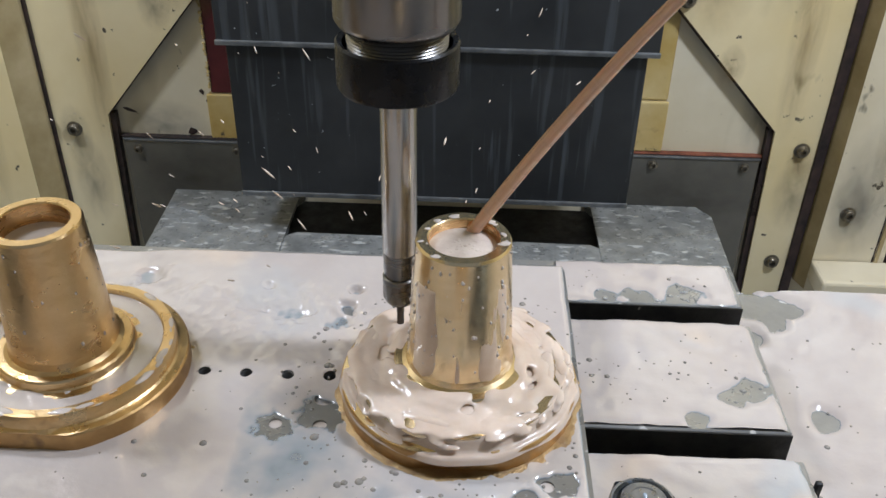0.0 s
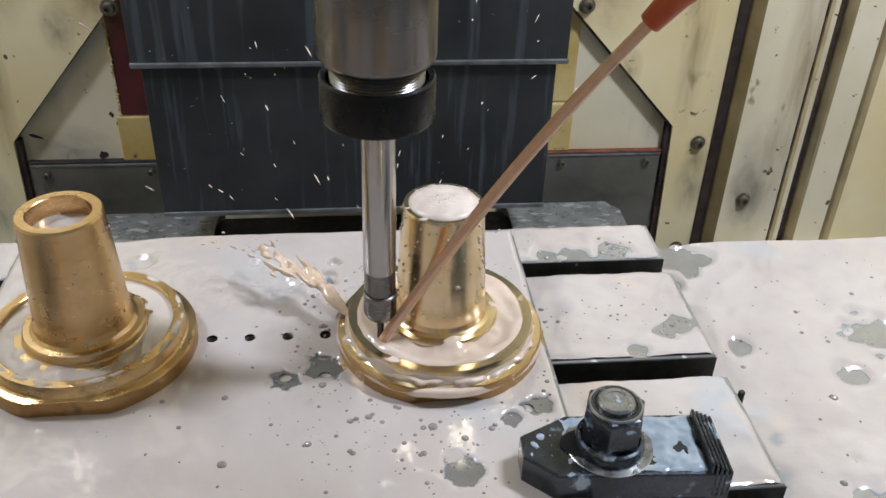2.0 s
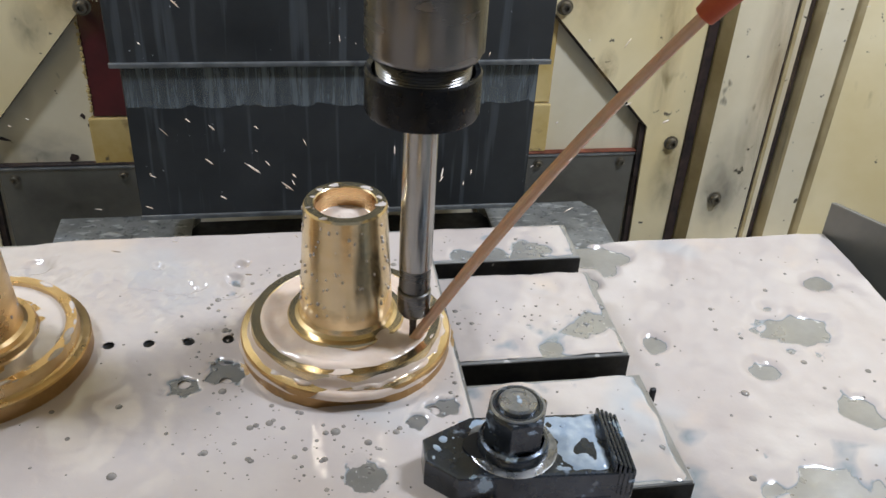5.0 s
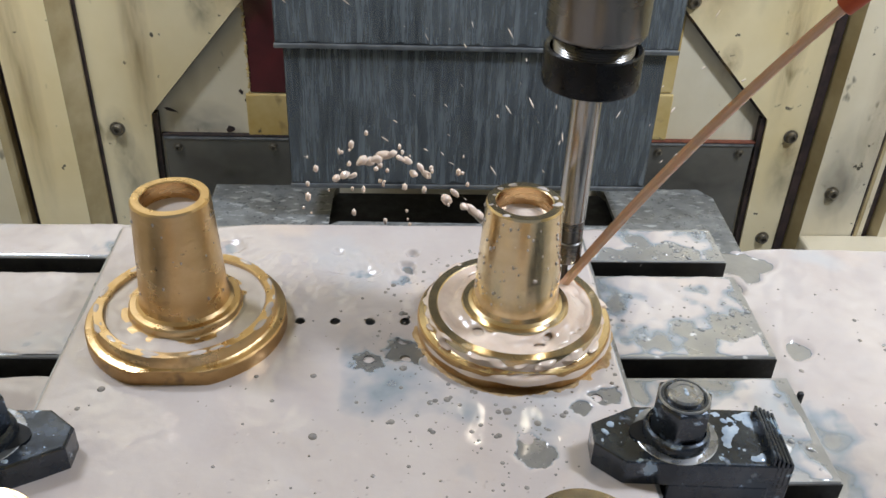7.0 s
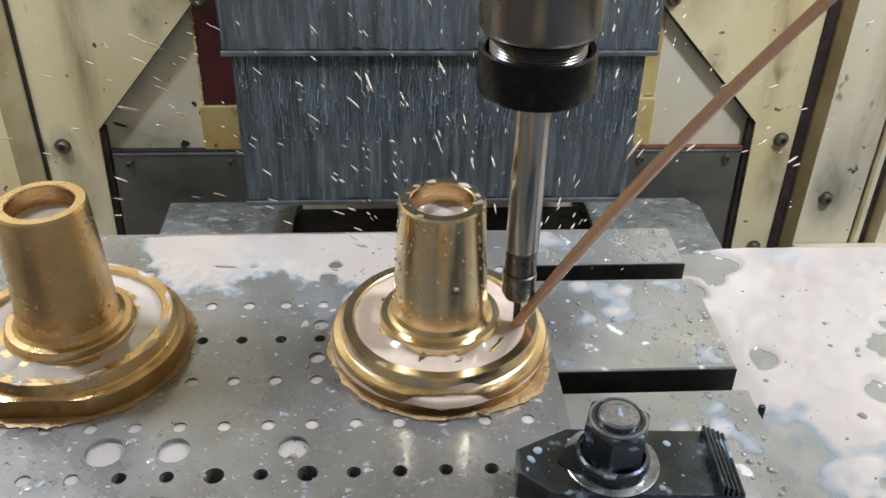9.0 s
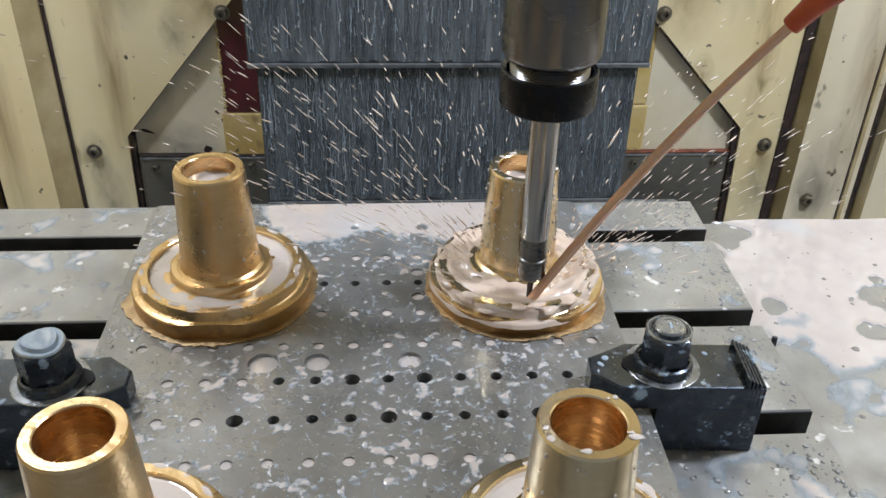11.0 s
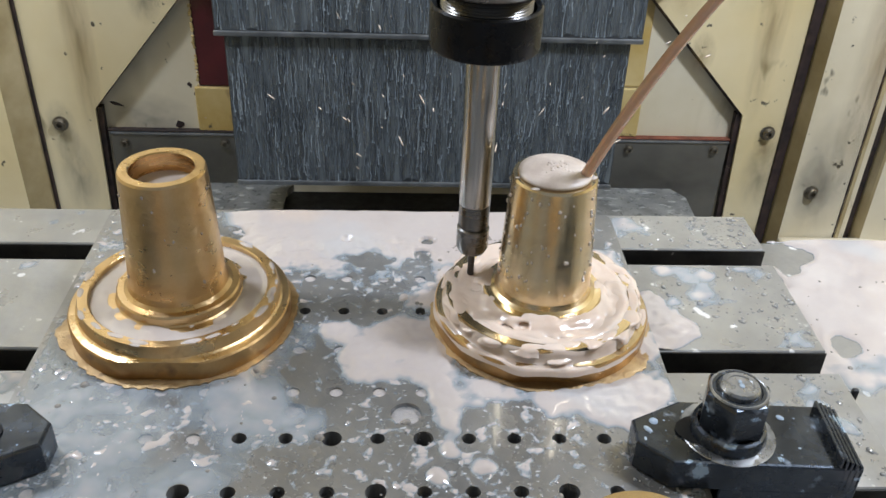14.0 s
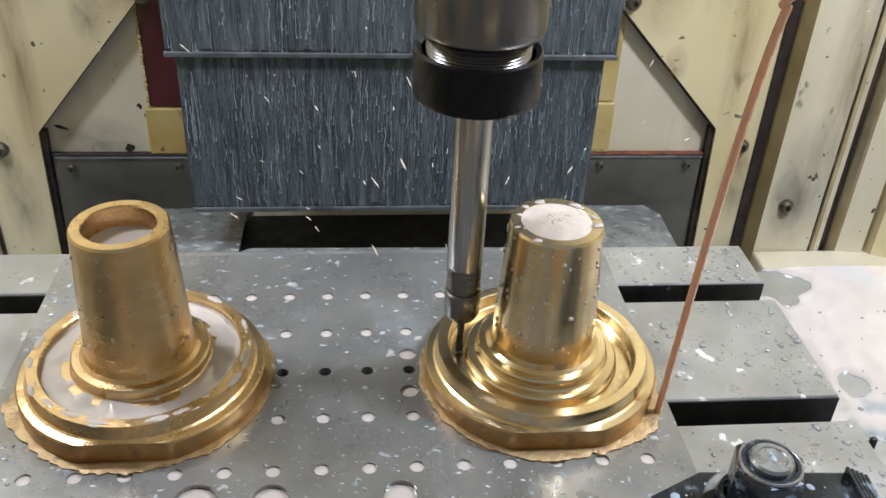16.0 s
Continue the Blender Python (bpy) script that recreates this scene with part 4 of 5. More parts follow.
BAR_WASH = [(0.066, 0.030, 0.018), (0.080, 0.038, 0.014), (0.072, 0.018, 0.014), (0.092, 0.030, 0.010), (0.064, -0.030, 0.010), (0.076, 0.060, 0.012)]


def wash_height(spots):
    def height(x, y):
        g = sum(math.exp(-((x - a) ** 2 + (y - b) ** 2) / (r * r)) for a, b, r in spots if abs(x - a) < 3 * r and abs(y - b) < 3 * r)
        return -0.0016 + 0.0030 * min(1.0, g) + 0.0006 * fbm(x, y, 60, 2.7) + 0.0006 * fbm(x, y, 150, 5.5)
    return height


wash = film("coolant_wash", -0.135, PX1, -0.125, 0.09, 0.0012, wash_height(WASH), M["film_plate"], "milky coolant washed off the flange over the plate",
            lambda x, y: math.hypot(x, y) < 0.050 or any(abs(x - h[0]) < 0.005 and math.hypot(x - h[0], y - h[1]) < h[2] for h in DEEP))
CARRIED_FILM.append((wash, [(0, -0.004), (12.3, -0.004), (13.0, -0.0011), (13.5, -0.0003), (14.0, 0.0), (14.5, -0.0008), (14.9, -0.0020), (15.4, -0.004), (16.0, -0.004)]))
bar_wash = film("coolant_wash", PX1 + 0.001, 0.115, 0.012, 0.097, 0.0014, wash_height(BAR_WASH), M["film_bar"], "milky coolant washed onto the table bar")
CARRIED_FILM.append((bar_wash, [(0, TOP - 0.004), (12.6, TOP - 0.004), (13.4, TOP - 0.0008), (13.9, TOP), (14.5, TOP - 0.0002), (15.0, TOP - 0.0012), (15.5, TOP - 0.004), (16.0, TOP - 0.004)]))

# thin milk standing on the strap of the clamp by the milled flange, drained later
bm = bmesh.new()
rot = pose(0.0668, -0.0990, 0, 0, 0, -3)
NXC, NYC = 62, 34
g = []
for j in range(NYC + 1):
    row = []
    for i in range(NXC + 1):
        x, y = -0.022 + 0.0632 * i / NXC, -0.0176 + 0.0352 * j / NYC
        edge = min(x + 0.022, 0.0412 - x, y + 0.0176, 0.0176 - y)
        h = 0.00025 + 0.0011 * fbm(x, y, 75, 4.4) + 0.0006 * fbm(x, y, 180, 8.1) + 0.0008 * max(0, x) / 0.04 - (0.0012 * (1 - edge / 0.003) ** 2 if edge < 0.003 else 0)
        row.append(bm.verts.new(rot @ Vector((x, y, 0.0158 + h))))
    g.append(row)
for j in range(NYC):
    for i in range(NXC):
        x, y = -0.022 + 0.0632 * (i + 0.5) / NXC, -0.0176 + 0.0352 * (j + 0.5) / NYC
        if math.hypot(x, y) > 0.0150:
            bm.faces.new((g[j][i], g[j][i + 1], g[j + 1][i + 1], g[j + 1][i])).smooth = True
bmesh.ops.delete(bm, geom=[v for v in bm.verts if not v.link_faces], context="VERTS")
strap_film = tagged(part("coolant_film", bm, M["drop"]), "bluish thin milk standing on the black clamp strap", "coolant", "", "stuff")
CARRIED_FILM.append((strap_film, [(0, 0.0), (4.0, -0.0002), (7.0, -0.0009), (8.0, -0.0016), (12.0, -0.0017), (16.0, -0.0018)]))

# ---- coolant hose nozzle and jet ----
TIP = Vector((0.1017, -0.0375, 0.1960))
AZ, EL = 2.7985, -0.9419
AIM = Vector((math.cos(EL) * math.cos(AZ), math.cos(EL) * math.sin(AZ), math.sin(EL)))
noz = empty("coolant_nozzle", "red plastic coolant nozzle on a blue segmented hose", "nozzle")
NOZ = Matrix.Translation(TIP) @ (-AIM).to_track_quat("Z", "Y").to_matrix().to_4x4()
noz.matrix_basis = NOZ
bm = bmesh.new()
lathe(bm, [(0.0024, 0.004), (0.0026, 0.0), (0.0040, -0.0002), (0.0046, 0.0004), (0.0056, 0.014), (0.0074, 0.023), (0.0080, 0.028), (0.0080, 0.032), (0.0060, 0.0325)], 40)
part("nozzle_tip", bm, M["nozzle"], noz, smooth=35)
for k in range(7):
    bm = bmesh.new()
    z = 0.0325 + k * 0.017
    lathe(bm, [(0.0058, z), (0.0074, z + 0.002), (0.0094, z + 0.008), (0.0096, z + 0.012), (0.0084, z + 0.0165), (0.0058, z + 0.0172)], 36)
    part("hose_segment", bm, M["hose"], noz, smooth=35)

# ---- the table's way: part B's axis round the fixed tool ----
ORBIT = 0.0384
ANGLES = [(0.0, -40.9), (0.5, -21.4), (1.0, -2.4), (1.5, 15.2), (2.0, 32.2), (2.5, 51.0), (3.0, 68.9), (3.5, 88.0), (4.0, 108.9), (6.5, 202.5), (7.0, 216.8), (7.45, 230.4), (7.56, 231.4), (7.67, 229.0),
          (8.0, 213.2), (10.5, 110.4), (11.0, 93.5), (11.5, 75.6), (12.0, 57.7), (12.5, 39.2), (13.0, 18.9), (13.5, -0.9), (14.0, -21.2), (14.5, -43.8), (14.7, -49.6), (14.8, -49.8), (15.0, -41.8), (15.5, -23.6), (16.0, -5.7)]


def offset(t):
    a = radians(float(np.interp(t, [q[0] for q in ANGLES], [q[1] for q in ANGLES])))
    return Vector((ORBIT * math.cos(a), ORBIT * math.sin(a), 0))


STEPS = sorted(set([round(0.25 * k, 3) for k in range(65)] + [7.56, 14.75]))

# jet of coolant: short rigid lengths that slide along the falling path
SPEED = [(0, 2.275), (13.6, 2.275), (13.95, 1.22), (14.1, 1.08), (14.5, 0.60), (15.2, 0.33), (16.0, 0.12)]
SEG_L, SEG_N = 0.0085, 30
jet = empty("coolant_stream", "orange-brown stream of coolant pouring from the nozzle", "coolant stream")
STRANDS = []
for sgn in range(7):
    bm = bmesh.new()
    r0 = 0.00155 if sgn else 0.00165
    rr = lathe(bm, [(0.0002, -0.0016), (r0 * 0.8, -0.001), (r0, 0.0), (r0, SEG_L), (r0 * 0.8, SEG_L + 0.001), (0.0002, SEG_L + 0.0016)], 12)
    me = mesh_of(bm, "stream_piece", M["stream"], 60)
    row = []
    for k in range(SEG_N):
        ob = new("stream_piece", me)
        ob.parent = jet
        row.append(ob)
    STRANDS.append(row)


def jet_path(t):
    """Points down the jet from the nozzle to where it strikes, by the table's place at t."""
    v = float(np.interp(t, [q[0] for q in SPEED], [q[1] for q in SPEED]))
    c = offset(t)
    pts = [TIP + Vector((0, 0, 0))]
    s, ds = 0.0, 0.0012 / max(v, 0.35)
    while len(pts) < 600:
        s += ds
        p = TIP + AIM * (v * s) + Vector((0, 0, -4.905 * s * s))
        pts.append(p)
        r = math.hypot(p.x - c.x, p.y - c.y)
        hub = 0.0238 - (0.0238 - 0.0204) * (p.z - 0.025) / 0.060
        x, y = p.x - c.x, p.y - c.y
        if (r < hub - 0.001 and p.z < HUB_H - (0.006 if r < 0.0149 else 0)) or (r < 0.0545 and p.z < 0.0125) or (r < 0.036 and p.z < 0.0165):
            break
        if (PX0 < x < PX1 and p.z < 0.0005) or p.z < TOP:
            break
    return pts


def jet_rows():
    rows = {id(ob): [] for row in STRANDS for ob in row}
    for t in [round(0.2 * k, 3) for k in range(81)]:
        pts = jet_path(t)
        total = [0.0]
        for a, b in zip(pts, pts[1:]):
            total.append(total[-1] + (b - a).length)
        L = total[-1]
        thick = float(np.interp(t, [0, 13.8, 14.5, 16], [1.0, 1.0, 0.5, 0.02]))
        for s_i, row in enumerate(STRANDS):
            for k, ob in enumerate(row):
                d = L - (k + 1) * SEG_L + 0.001
                if d >= 0:
                    p = Vector([float(np.interp(d, total, [q[i] for q in pts])) for i in range(3)])
                    e = Vector([float(np.interp(min(d + SEG_L, L), total, [q[i] for q in pts])) for i in range(3)])
                    way = (e - p).normalized()
                else:
                    way = AIM
                    p = TIP + AIM * d
                side = way.cross(Vector((0, 1, 0.2))).normalized()
                up = way.cross(side)
                ang = s_i * 1.047 + d * 6
                grow = min(1.0, max(0.0, d) / 0.12)
                off = (side * math.cos(ang) + up * math.sin(ang)) * (thick * (0.0011 + 0.0003 * grow) if s_i else 0.0)
                rows[id(ob)].append((t, Matrix.Translation(p + off) @ way.to_track_quat("Z", "Y").to_matrix().to_4x4()))
    return rows


# ---- foam and swirl on the milled flange ----
def swirl(seed, r0, r1, z, amp, label):
    ph = [random.Random(seed + k).uniform(0, 6.28) for k in range(8)]
    bm = bmesh.new()
    prof = []
    n = 14
    for k in range(n + 1):
        u = k / n
        prof.append((r0 + (r1 - r0) * u, z(u)))
    rings = lathe(bm, prof, 144)
    for u, ring in enumerate(rings):
        for v in ring:
            a = math.atan2(v.co.y, v.co.x)
            r = math.hypot(v.co.x, v.co.y)
            h = noise.fractal(Vector((r * 90 + a * 0.6, math.cos(a) * 2.4, math.sin(a) * 2.4 + seed)), 1.0, 2.0, 3)
            v.co.z += amp * h
            e = 1 + 0.03 * noise.noise(Vector((math.cos(a) * 3 + seed, math.sin(a) * 3, 0.3))) * (u / n)
            v.co.x *= e
            v.co.y *= e
    for f in bm.faces:
        f.smooth = True
    return tagged(part("coolant_swirl", bm, M["milk_splash"]), label, "coolant", "", "stuff")


swirl_in = swirl(2, 0.0225, 0.0485, lambda u: 0.0188 - 0.0008 * u + 0.0008 * math.sin(u * 9) - 0.010 * max(0.0, (u - 0.72) / 0.28) ** 2, 0.0019, "swirling foamy coolant flooding the milled flange")


def step_fall(u):
    """Height of the foam over the two outer steps of the flange."""
    return float(np.interp(u, [0, 0.42, 0.60, 0.86, 1.0], [0.0186, 0.0187, 0.0118, 0.0113, 0.0080]))


swirl_out = swirl(6, 0.0440, 0.0550, step_fall, 0.0011, "foamy coolant running over the flange edge")


# ---- coolant in the air and on the parts ----


def lump(bm, p, r, stretch=(1, 1, 1), turn=None, rough=0.25, seed=0.0, sub=2):
    """A rounded uneven blob of liquid."""
    vs = bmesh.ops.create_icosphere(bm, subdivisions=sub, radius=r)["verts"]
    for v in vs:
        n = noise.noise(Vector(v.co) / r * 0.9 + Vector((seed, p[0] * 50, p[2] * 50)))
        c = Vector(v.co) * (1 + rough * n)
        c = Vector((c.x * stretch[0], c.y * stretch[1], c.z * stretch[2]))
        if turn is not None:
            c = turn @ c
        v.co = c + Vector(p)


def stuff(name, bm, mat, label, category="coolant"):
    for f in bm.faces:
        f.smooth = True
    return tagged(part(name, bm, M[mat]), label, category, "", "stuff")


def flowing(ob, voxel, smooth=4):
    """Melts overlapping lumps into one body of liquid."""
    m = ob.modifiers.new("melt", "REMESH")
    m.mode, m.voxel_size, m.use_smooth_shade = "VOXEL", voxel, True
    s = ob.modifiers.new("soften", "SMOOTH")
    s.factor, s.iterations = 0.5, smooth
    return ob


def spray(seed, count, az, el, dist, size, label):
    rnd = random.Random(seed)
    bm = bmesh.new()
    for _ in range(count):
        a, e, d = radians(rnd.uniform(*az)), radians(rnd.uniform(*el)), rnd.uniform(*dist)
        way = Vector((math.cos(e) * math.cos(a), math.cos(e) * math.sin(a), math.sin(e)))
        r = rnd.uniform(*size) * (1.5 if rnd.random() < 0.12 else 1)
        fall = (way * 1.0 + Vector((rnd.uniform(-0.25, 0.25), rnd.uniform(-0.25, 0.25), -0.9 * d))).normalized()
        turn = fall.to_track_quat("Z", "Y").to_matrix()
        lump(bm, way * d + Vector((0, 0, 0.02)), r, (1, 1, rnd.uniform(2.5, 11)), turn, 0.15, rnd.random() * 9, 1)
    return stuff("coolant_spray", bm, "milk_splash", label)


light_spray = [spray(11 + k, 60, (30, 165), (8, 50), (0.06, 0.42), (0.0002, 0.0005), "fine droplets of coolant flung from the cutter") for k in range(2)]
heavy_spray = [spray(31 + k, 190, (20, 170), (5, 48), (0.05, 0.46), (0.00018, 0.00050), "dense spray of coolant droplets flung from the cutter") for k in range(3)]

# arc of torn lumps thrown up behind the flange
bm = bmesh.new()
rnd = random.Random(5)
ARC = [(-0.040, -0.004), (-0.052, 0.009), (-0.0645, 0.019), (-0.074, 0.026), (-0.082, 0.032), (-0.091, 0.042), (-0.1005, 0.0465), (-0.111, 0.044), (-0.121, 0.040), (-0.132, 0.031), (-0.144, 0.0225)]
for (xa, za), (xb, zb) in zip(ARC, ARC[1:]):
    for u in (0.0, 0.5):
        if rnd.random() < 0.85:
            way = Vector((xb - xa, 0.004, zb - za)).normalized()
            lump(bm, (xa + (xb - xa) * u, 0.10 + rnd.uniform(-0.006, 0.006), za + (zb - za) * u + rnd.uniform(-0.003, 0.003)), rnd.uniform(0.0016, 0.0032),
                 (1, 1, rnd.uniform(1.2, 2.4)), way.to_track_quat("Z", "Y").to_matrix(), 0.5, rnd.random() * 9)
for _ in range(46):
    x = rnd.uniform(-0.16, -0.05)
    lump(bm, (x, 0.10 + rnd.uniform(-0.02, 0.02), rnd.uniform(-0.01, 0.055)), rnd.uniform(0.0006, 0.0022), (1, 1, rnd.uniform(1, 2)), None, 0.4, rnd.random() * 9, 1)
splash_arc = stuff("coolant_splash", bm, "milk_splash", "arc of torn coolant lumps thrown up behind the flange")

# crown of coolant where the jet strikes the hub: a torn cup with a leaning plume
bm = bmesh.new()
rnd = random.Random(21)
for k in range(90):
    a = 6.2832 * k / 90
    swell = 0.55 + 0.9 * noise.noise(Vector((math.cos(a) * 1.1 + 5, math.sin(a) * 1.1, 0.7)))
    tall = 0.004 + 0.016 * max(0, swell)
    for q in range(3):
        lump(bm, (0.0178 * math.cos(a) * (1 + 0.10 * q * swell), 0.0178 * math.sin(a) * (1 + 0.10 * q * swell), HUB_H - 0.003 + tall * q / 2), rnd.uniform(0.0030, 0.0042) * (1 - 0.16 * q), (1, 1, 1.3), None, 0.45, rnd.random() * 9, 2)
for k in range(110):
    u = rnd.random()
    side = rnd.gauss(0, 0.5)
    a = -0.30 + side + 0.25 * math.sin(7 * u)
    d = 0.0212 + (0.0035 + 0.008 * math.exp(-side * side * 4)) * math.sin(u * 2.4)
    lump(bm, (d * math.cos(a), d * math.sin(a), HUB_H + 0.002 - 0.060 * u * (1 - 0.5 * abs(side))), rnd.uniform(0.0020, 0.0034), (1, 1, 1.7), None, 0.4, rnd.random() * 9, 2)
for k in range(14):
    a = rnd.uniform(0, 6.28)
    d = rnd.uniform(0.016, 0.030)
    lump(bm, (d * math.cos(a), d * math.sin(a), HUB_H + rnd.uniform(0.006, 0.026)), rnd.uniform(0.0008, 0.0018), (1, 1, 1.4), None, 0.3, rnd.random() * 9, 2)
crown = flowing(stuff("coolant_crown", bm, "milk_splash", "lumpy crown of coolant splashing over the hub rim"), 0.0009, 16)
bm = bmesh.new()
for k in range(60):
    u = k / 59
    p = Vector((0.004 + 0.026 * u + rnd.uniform(-0.004, 0.004), 0.004 * u + rnd.uniform(-0.004, 0.004), HUB_H - 0.004 + 0.044 * u + rnd.uniform(-0.002, 0.002)))
    lump(bm, p, rnd.uniform(0.0085, 0.0105) * (1.0 - 0.58 * u), (1, 1, 1.5), pose(0, 32, 0).to_3x3(), 0.42, rnd.random() * 3, 2)
for k in range(12):
    lump(bm, (rnd.uniform(-0.022, 0.04), rnd.uniform(-0.012, 0.012), HUB_H + rnd.uniform(0.016, 0.045)), rnd.uniform(0.0010, 0.0022), (1, 1, 1.5), None, 0.5, rnd.random() * 9, 2)
plume = flowing(stuff("coolant_plume", bm, "milk_splash", "leaning plume of coolant rising from the hub"), 0.0009, 9)

# sheet of coolant running down the hub
bm = bmesh.new()
nz, na = 44, 120
grid = []
for j in range(nz + 1):
    u = j / nz
    z = 0.024 + (HUB_H + 0.0003 - 0.024) * u
    r = 0.0238 - (0.0238 - 0.0203) * (z - 0.025) / 0.060
    row = []
    for i in range(na):
        a = 2 * math.pi * i / na
        n1 = noise.fractal(Vector((math.cos(a) * 2.2, math.sin(a) * 2.2, z * 14 + 4)), 1.0, 2.0, 3)
        row.append(bm.verts.new(((r + 0.0008 + 0.0010 * max(-0.6, n1)) * math.cos(a), (r + 0.0008 + 0.0010 * max(-0.6, n1)) * math.sin(a), z)))
    grid.append(row)
for j in range(nz):
    for i in range(na):
        c = (grid[j][i].co + grid[j + 1][(i + 1) % na].co) / 2
        if noise.fractal(Vector((c.x * 45, c.y * 45, c.z * 10 + 2)), 1.0, 2.0, 2) < -0.42:
            continue
        bm.faces.new((grid[j][i], grid[j][(i + 1) % na], grid[j + 1][(i + 1) % na], grid[j + 1][i]))
last = grid[-1]
for d, z in ((0.0196, HUB_H + 0.0014), (0.0172, HUB_H + 0.0017), (0.0151, HUB_H + 0.0015)):
    row = [bm.verts.new((d * math.cos(2 * math.pi * i / na), d * math.sin(2 * math.pi * i / na), z + 0.0004 * math.sin(i * 0.31))) for i in range(na)]
    for i in range(na):
        bm.faces.new((last[i], last[(i + 1) % na], row[(i + 1) % na], row[i]))
    last = row
hub_sheet = stuff("coolant_sheet", bm, "veil_torn", "sheet of coolant running down the brass hub")

# thin veil where the jet glances off the hub
bm = bmesh.new()
rnd = random.Random(44)
start, mid, end = Vector((0.0345, -0.026, 0.1005)), Vector((0.006, -0.030, 0.066)), Vector((-0.016, -0.030, 0.008))
for layer in range(3):
    prev = None
    for j in range(31):
        u = j / 30
        c = start * (1 - u) ** 2 + mid * 2 * u * (1 - u) + end * u * u
        w = (0.0030 + 0.0145 * u ** 1.2) * (1.0 - 0.22 * layer)
        ring = []
        for i in range(20):
            a = 2 * math.pi * i / 20
            n = noise.fractal(Vector((math.cos(a) * 1.5 + layer * 7, math.sin(a) * 1.5, u * 4)), 1.0, 2.0, 3)
            k = w * (1 + 0.28 * n * u)
            ring.append(bm.verts.new(c + Vector((k * math.cos(a) * 0.85, -0.35 * k * math.sin(a), k * math.cos(a) * 0.35))))
        if prev:
            for i in range(20):
                bm.faces.new((prev[i], prev[(i + 1) % 20], ring[(i + 1) % 20], ring[i]))
        prev = ring
fan = stuff("coolant_veil", bm, "veil", "thin veil of coolant glancing off the hub")

# burst of long torn drops thrown up behind the flange
bm = bmesh.new()
rnd = random.Random(47)
for k in range(420):
    a = radians(rnd.gauss(128, 24))
    d = 0.012 + 0.19 * rnd.random() ** 1.25
    way = Vector((math.cos(a), rnd.uniform(-0.15, 0.55), math.sin(a))).normalized()
    big = rnd.random() < 0.16 and d < 0.12
    r = rnd.uniform(0.0011, 0.0021) if big else rnd.uniform(0.0003, 0.0009)
    p = Vector((-0.028 + rnd.gauss(0, 0.007), 0.098 + rnd.gauss(0, 0.006), -0.004)) + way * d
    lump(bm, p, r, (1, 0.9, rnd.uniform(2.0, 4.2) if big else rnd.uniform(3, 9)), way.to_track_quat("Z", "Y").to_matrix(), 0.5, rnd.random() * 9, 2 if big else 1)
burst = stuff("coolant_burst", bm, "milk_splash", "burst of long torn coolant drops behind the flange")


def mist_fan(seed, count, az, el, dist, label):
    """Thin streaks flung outwards in a low fan from the cutter."""
    rnd = random.Random(seed)
    bm = bmesh.new()
    for _ in range(count):
        a, e, d = radians(rnd.gauss(*az)), radians(rnd.uniform(*el)), dist[0] + (dist[1] - dist[0]) * rnd.random() ** 1.4
        way = Vector((math.cos(e) * math.cos(a), math.cos(e) * math.sin(a), math.sin(e)))
        lump(bm, way * d + Vector((0, 0, 0.016)), rnd.uniform(0.00014, 0.00034), (1, 1, rnd.uniform(10, 26)), way.to_track_quat("Z", "Y").to_matrix(), 0.2, rnd.random() * 9, 1)
    return stuff("coolant_mist", bm, "milk_splash", label)


mist_left = mist_fan(81, 260, (152, 10), (2, 40), (0.05, 0.26), "fan of fine coolant streaks flung off the flange")
mist_right = mist_fan(82, 200, (34, 11), (2, 28), (0.05, 0.24), "fan of fine coolant streaks flung off the flange")

# low wings of strands thrown sideways off the flange by the cutter


def wing(seed, az, reach, high, label, count=110, size=1.0, long=(1.4, 3.6)):
    """A low torn sheet of liquid, whole near the cutter and breaking into lumps outwards."""
    rnd = random.Random(seed)
    bm = bmesh.new()
    for k in range(count):
        u = rnd.random() ** 1.6
        a = radians(az[0] + az[2] * u + rnd.gauss(0, az[1]) * (0.35 + 0.65 * u))
        d = reach[0] + (reach[1] - reach[0]) * u
        way = Vector((math.cos(a), math.sin(a), 0.4 - 0.8 * u)).normalized()
        r = size * rnd.uniform(0.0009, 0.0024) * (1.15 - 0.75 * u)
        p = Vector((math.cos(a) * d, math.sin(a) * d, 0.0165 + high * 4 * u * (1 - 0.62 * u) * rnd.uniform(0.55, 1.0)))
        lump(bm, p, r, (0.8, 1.3, rnd.uniform(*long)), way.to_track_quat("Z", "Y").to_matrix(), 0.5, rnd.random() * 9, 2)
    return flowing(stuff("coolant_wing", bm, "veil_torn", label), 0.00075, 4 if size == 1.0 else 12)


wing_left = wing(61, (118, 5, 15), (0.036, 0.135), 0.008, "torn sheet of coolant thrown sideways off the flange", 150, 0.75, (2.5, 6.0))

# foam flooding the milled flange: swirled lumps melted into one body
bm = bmesh.new()
rnd = random.Random(91)
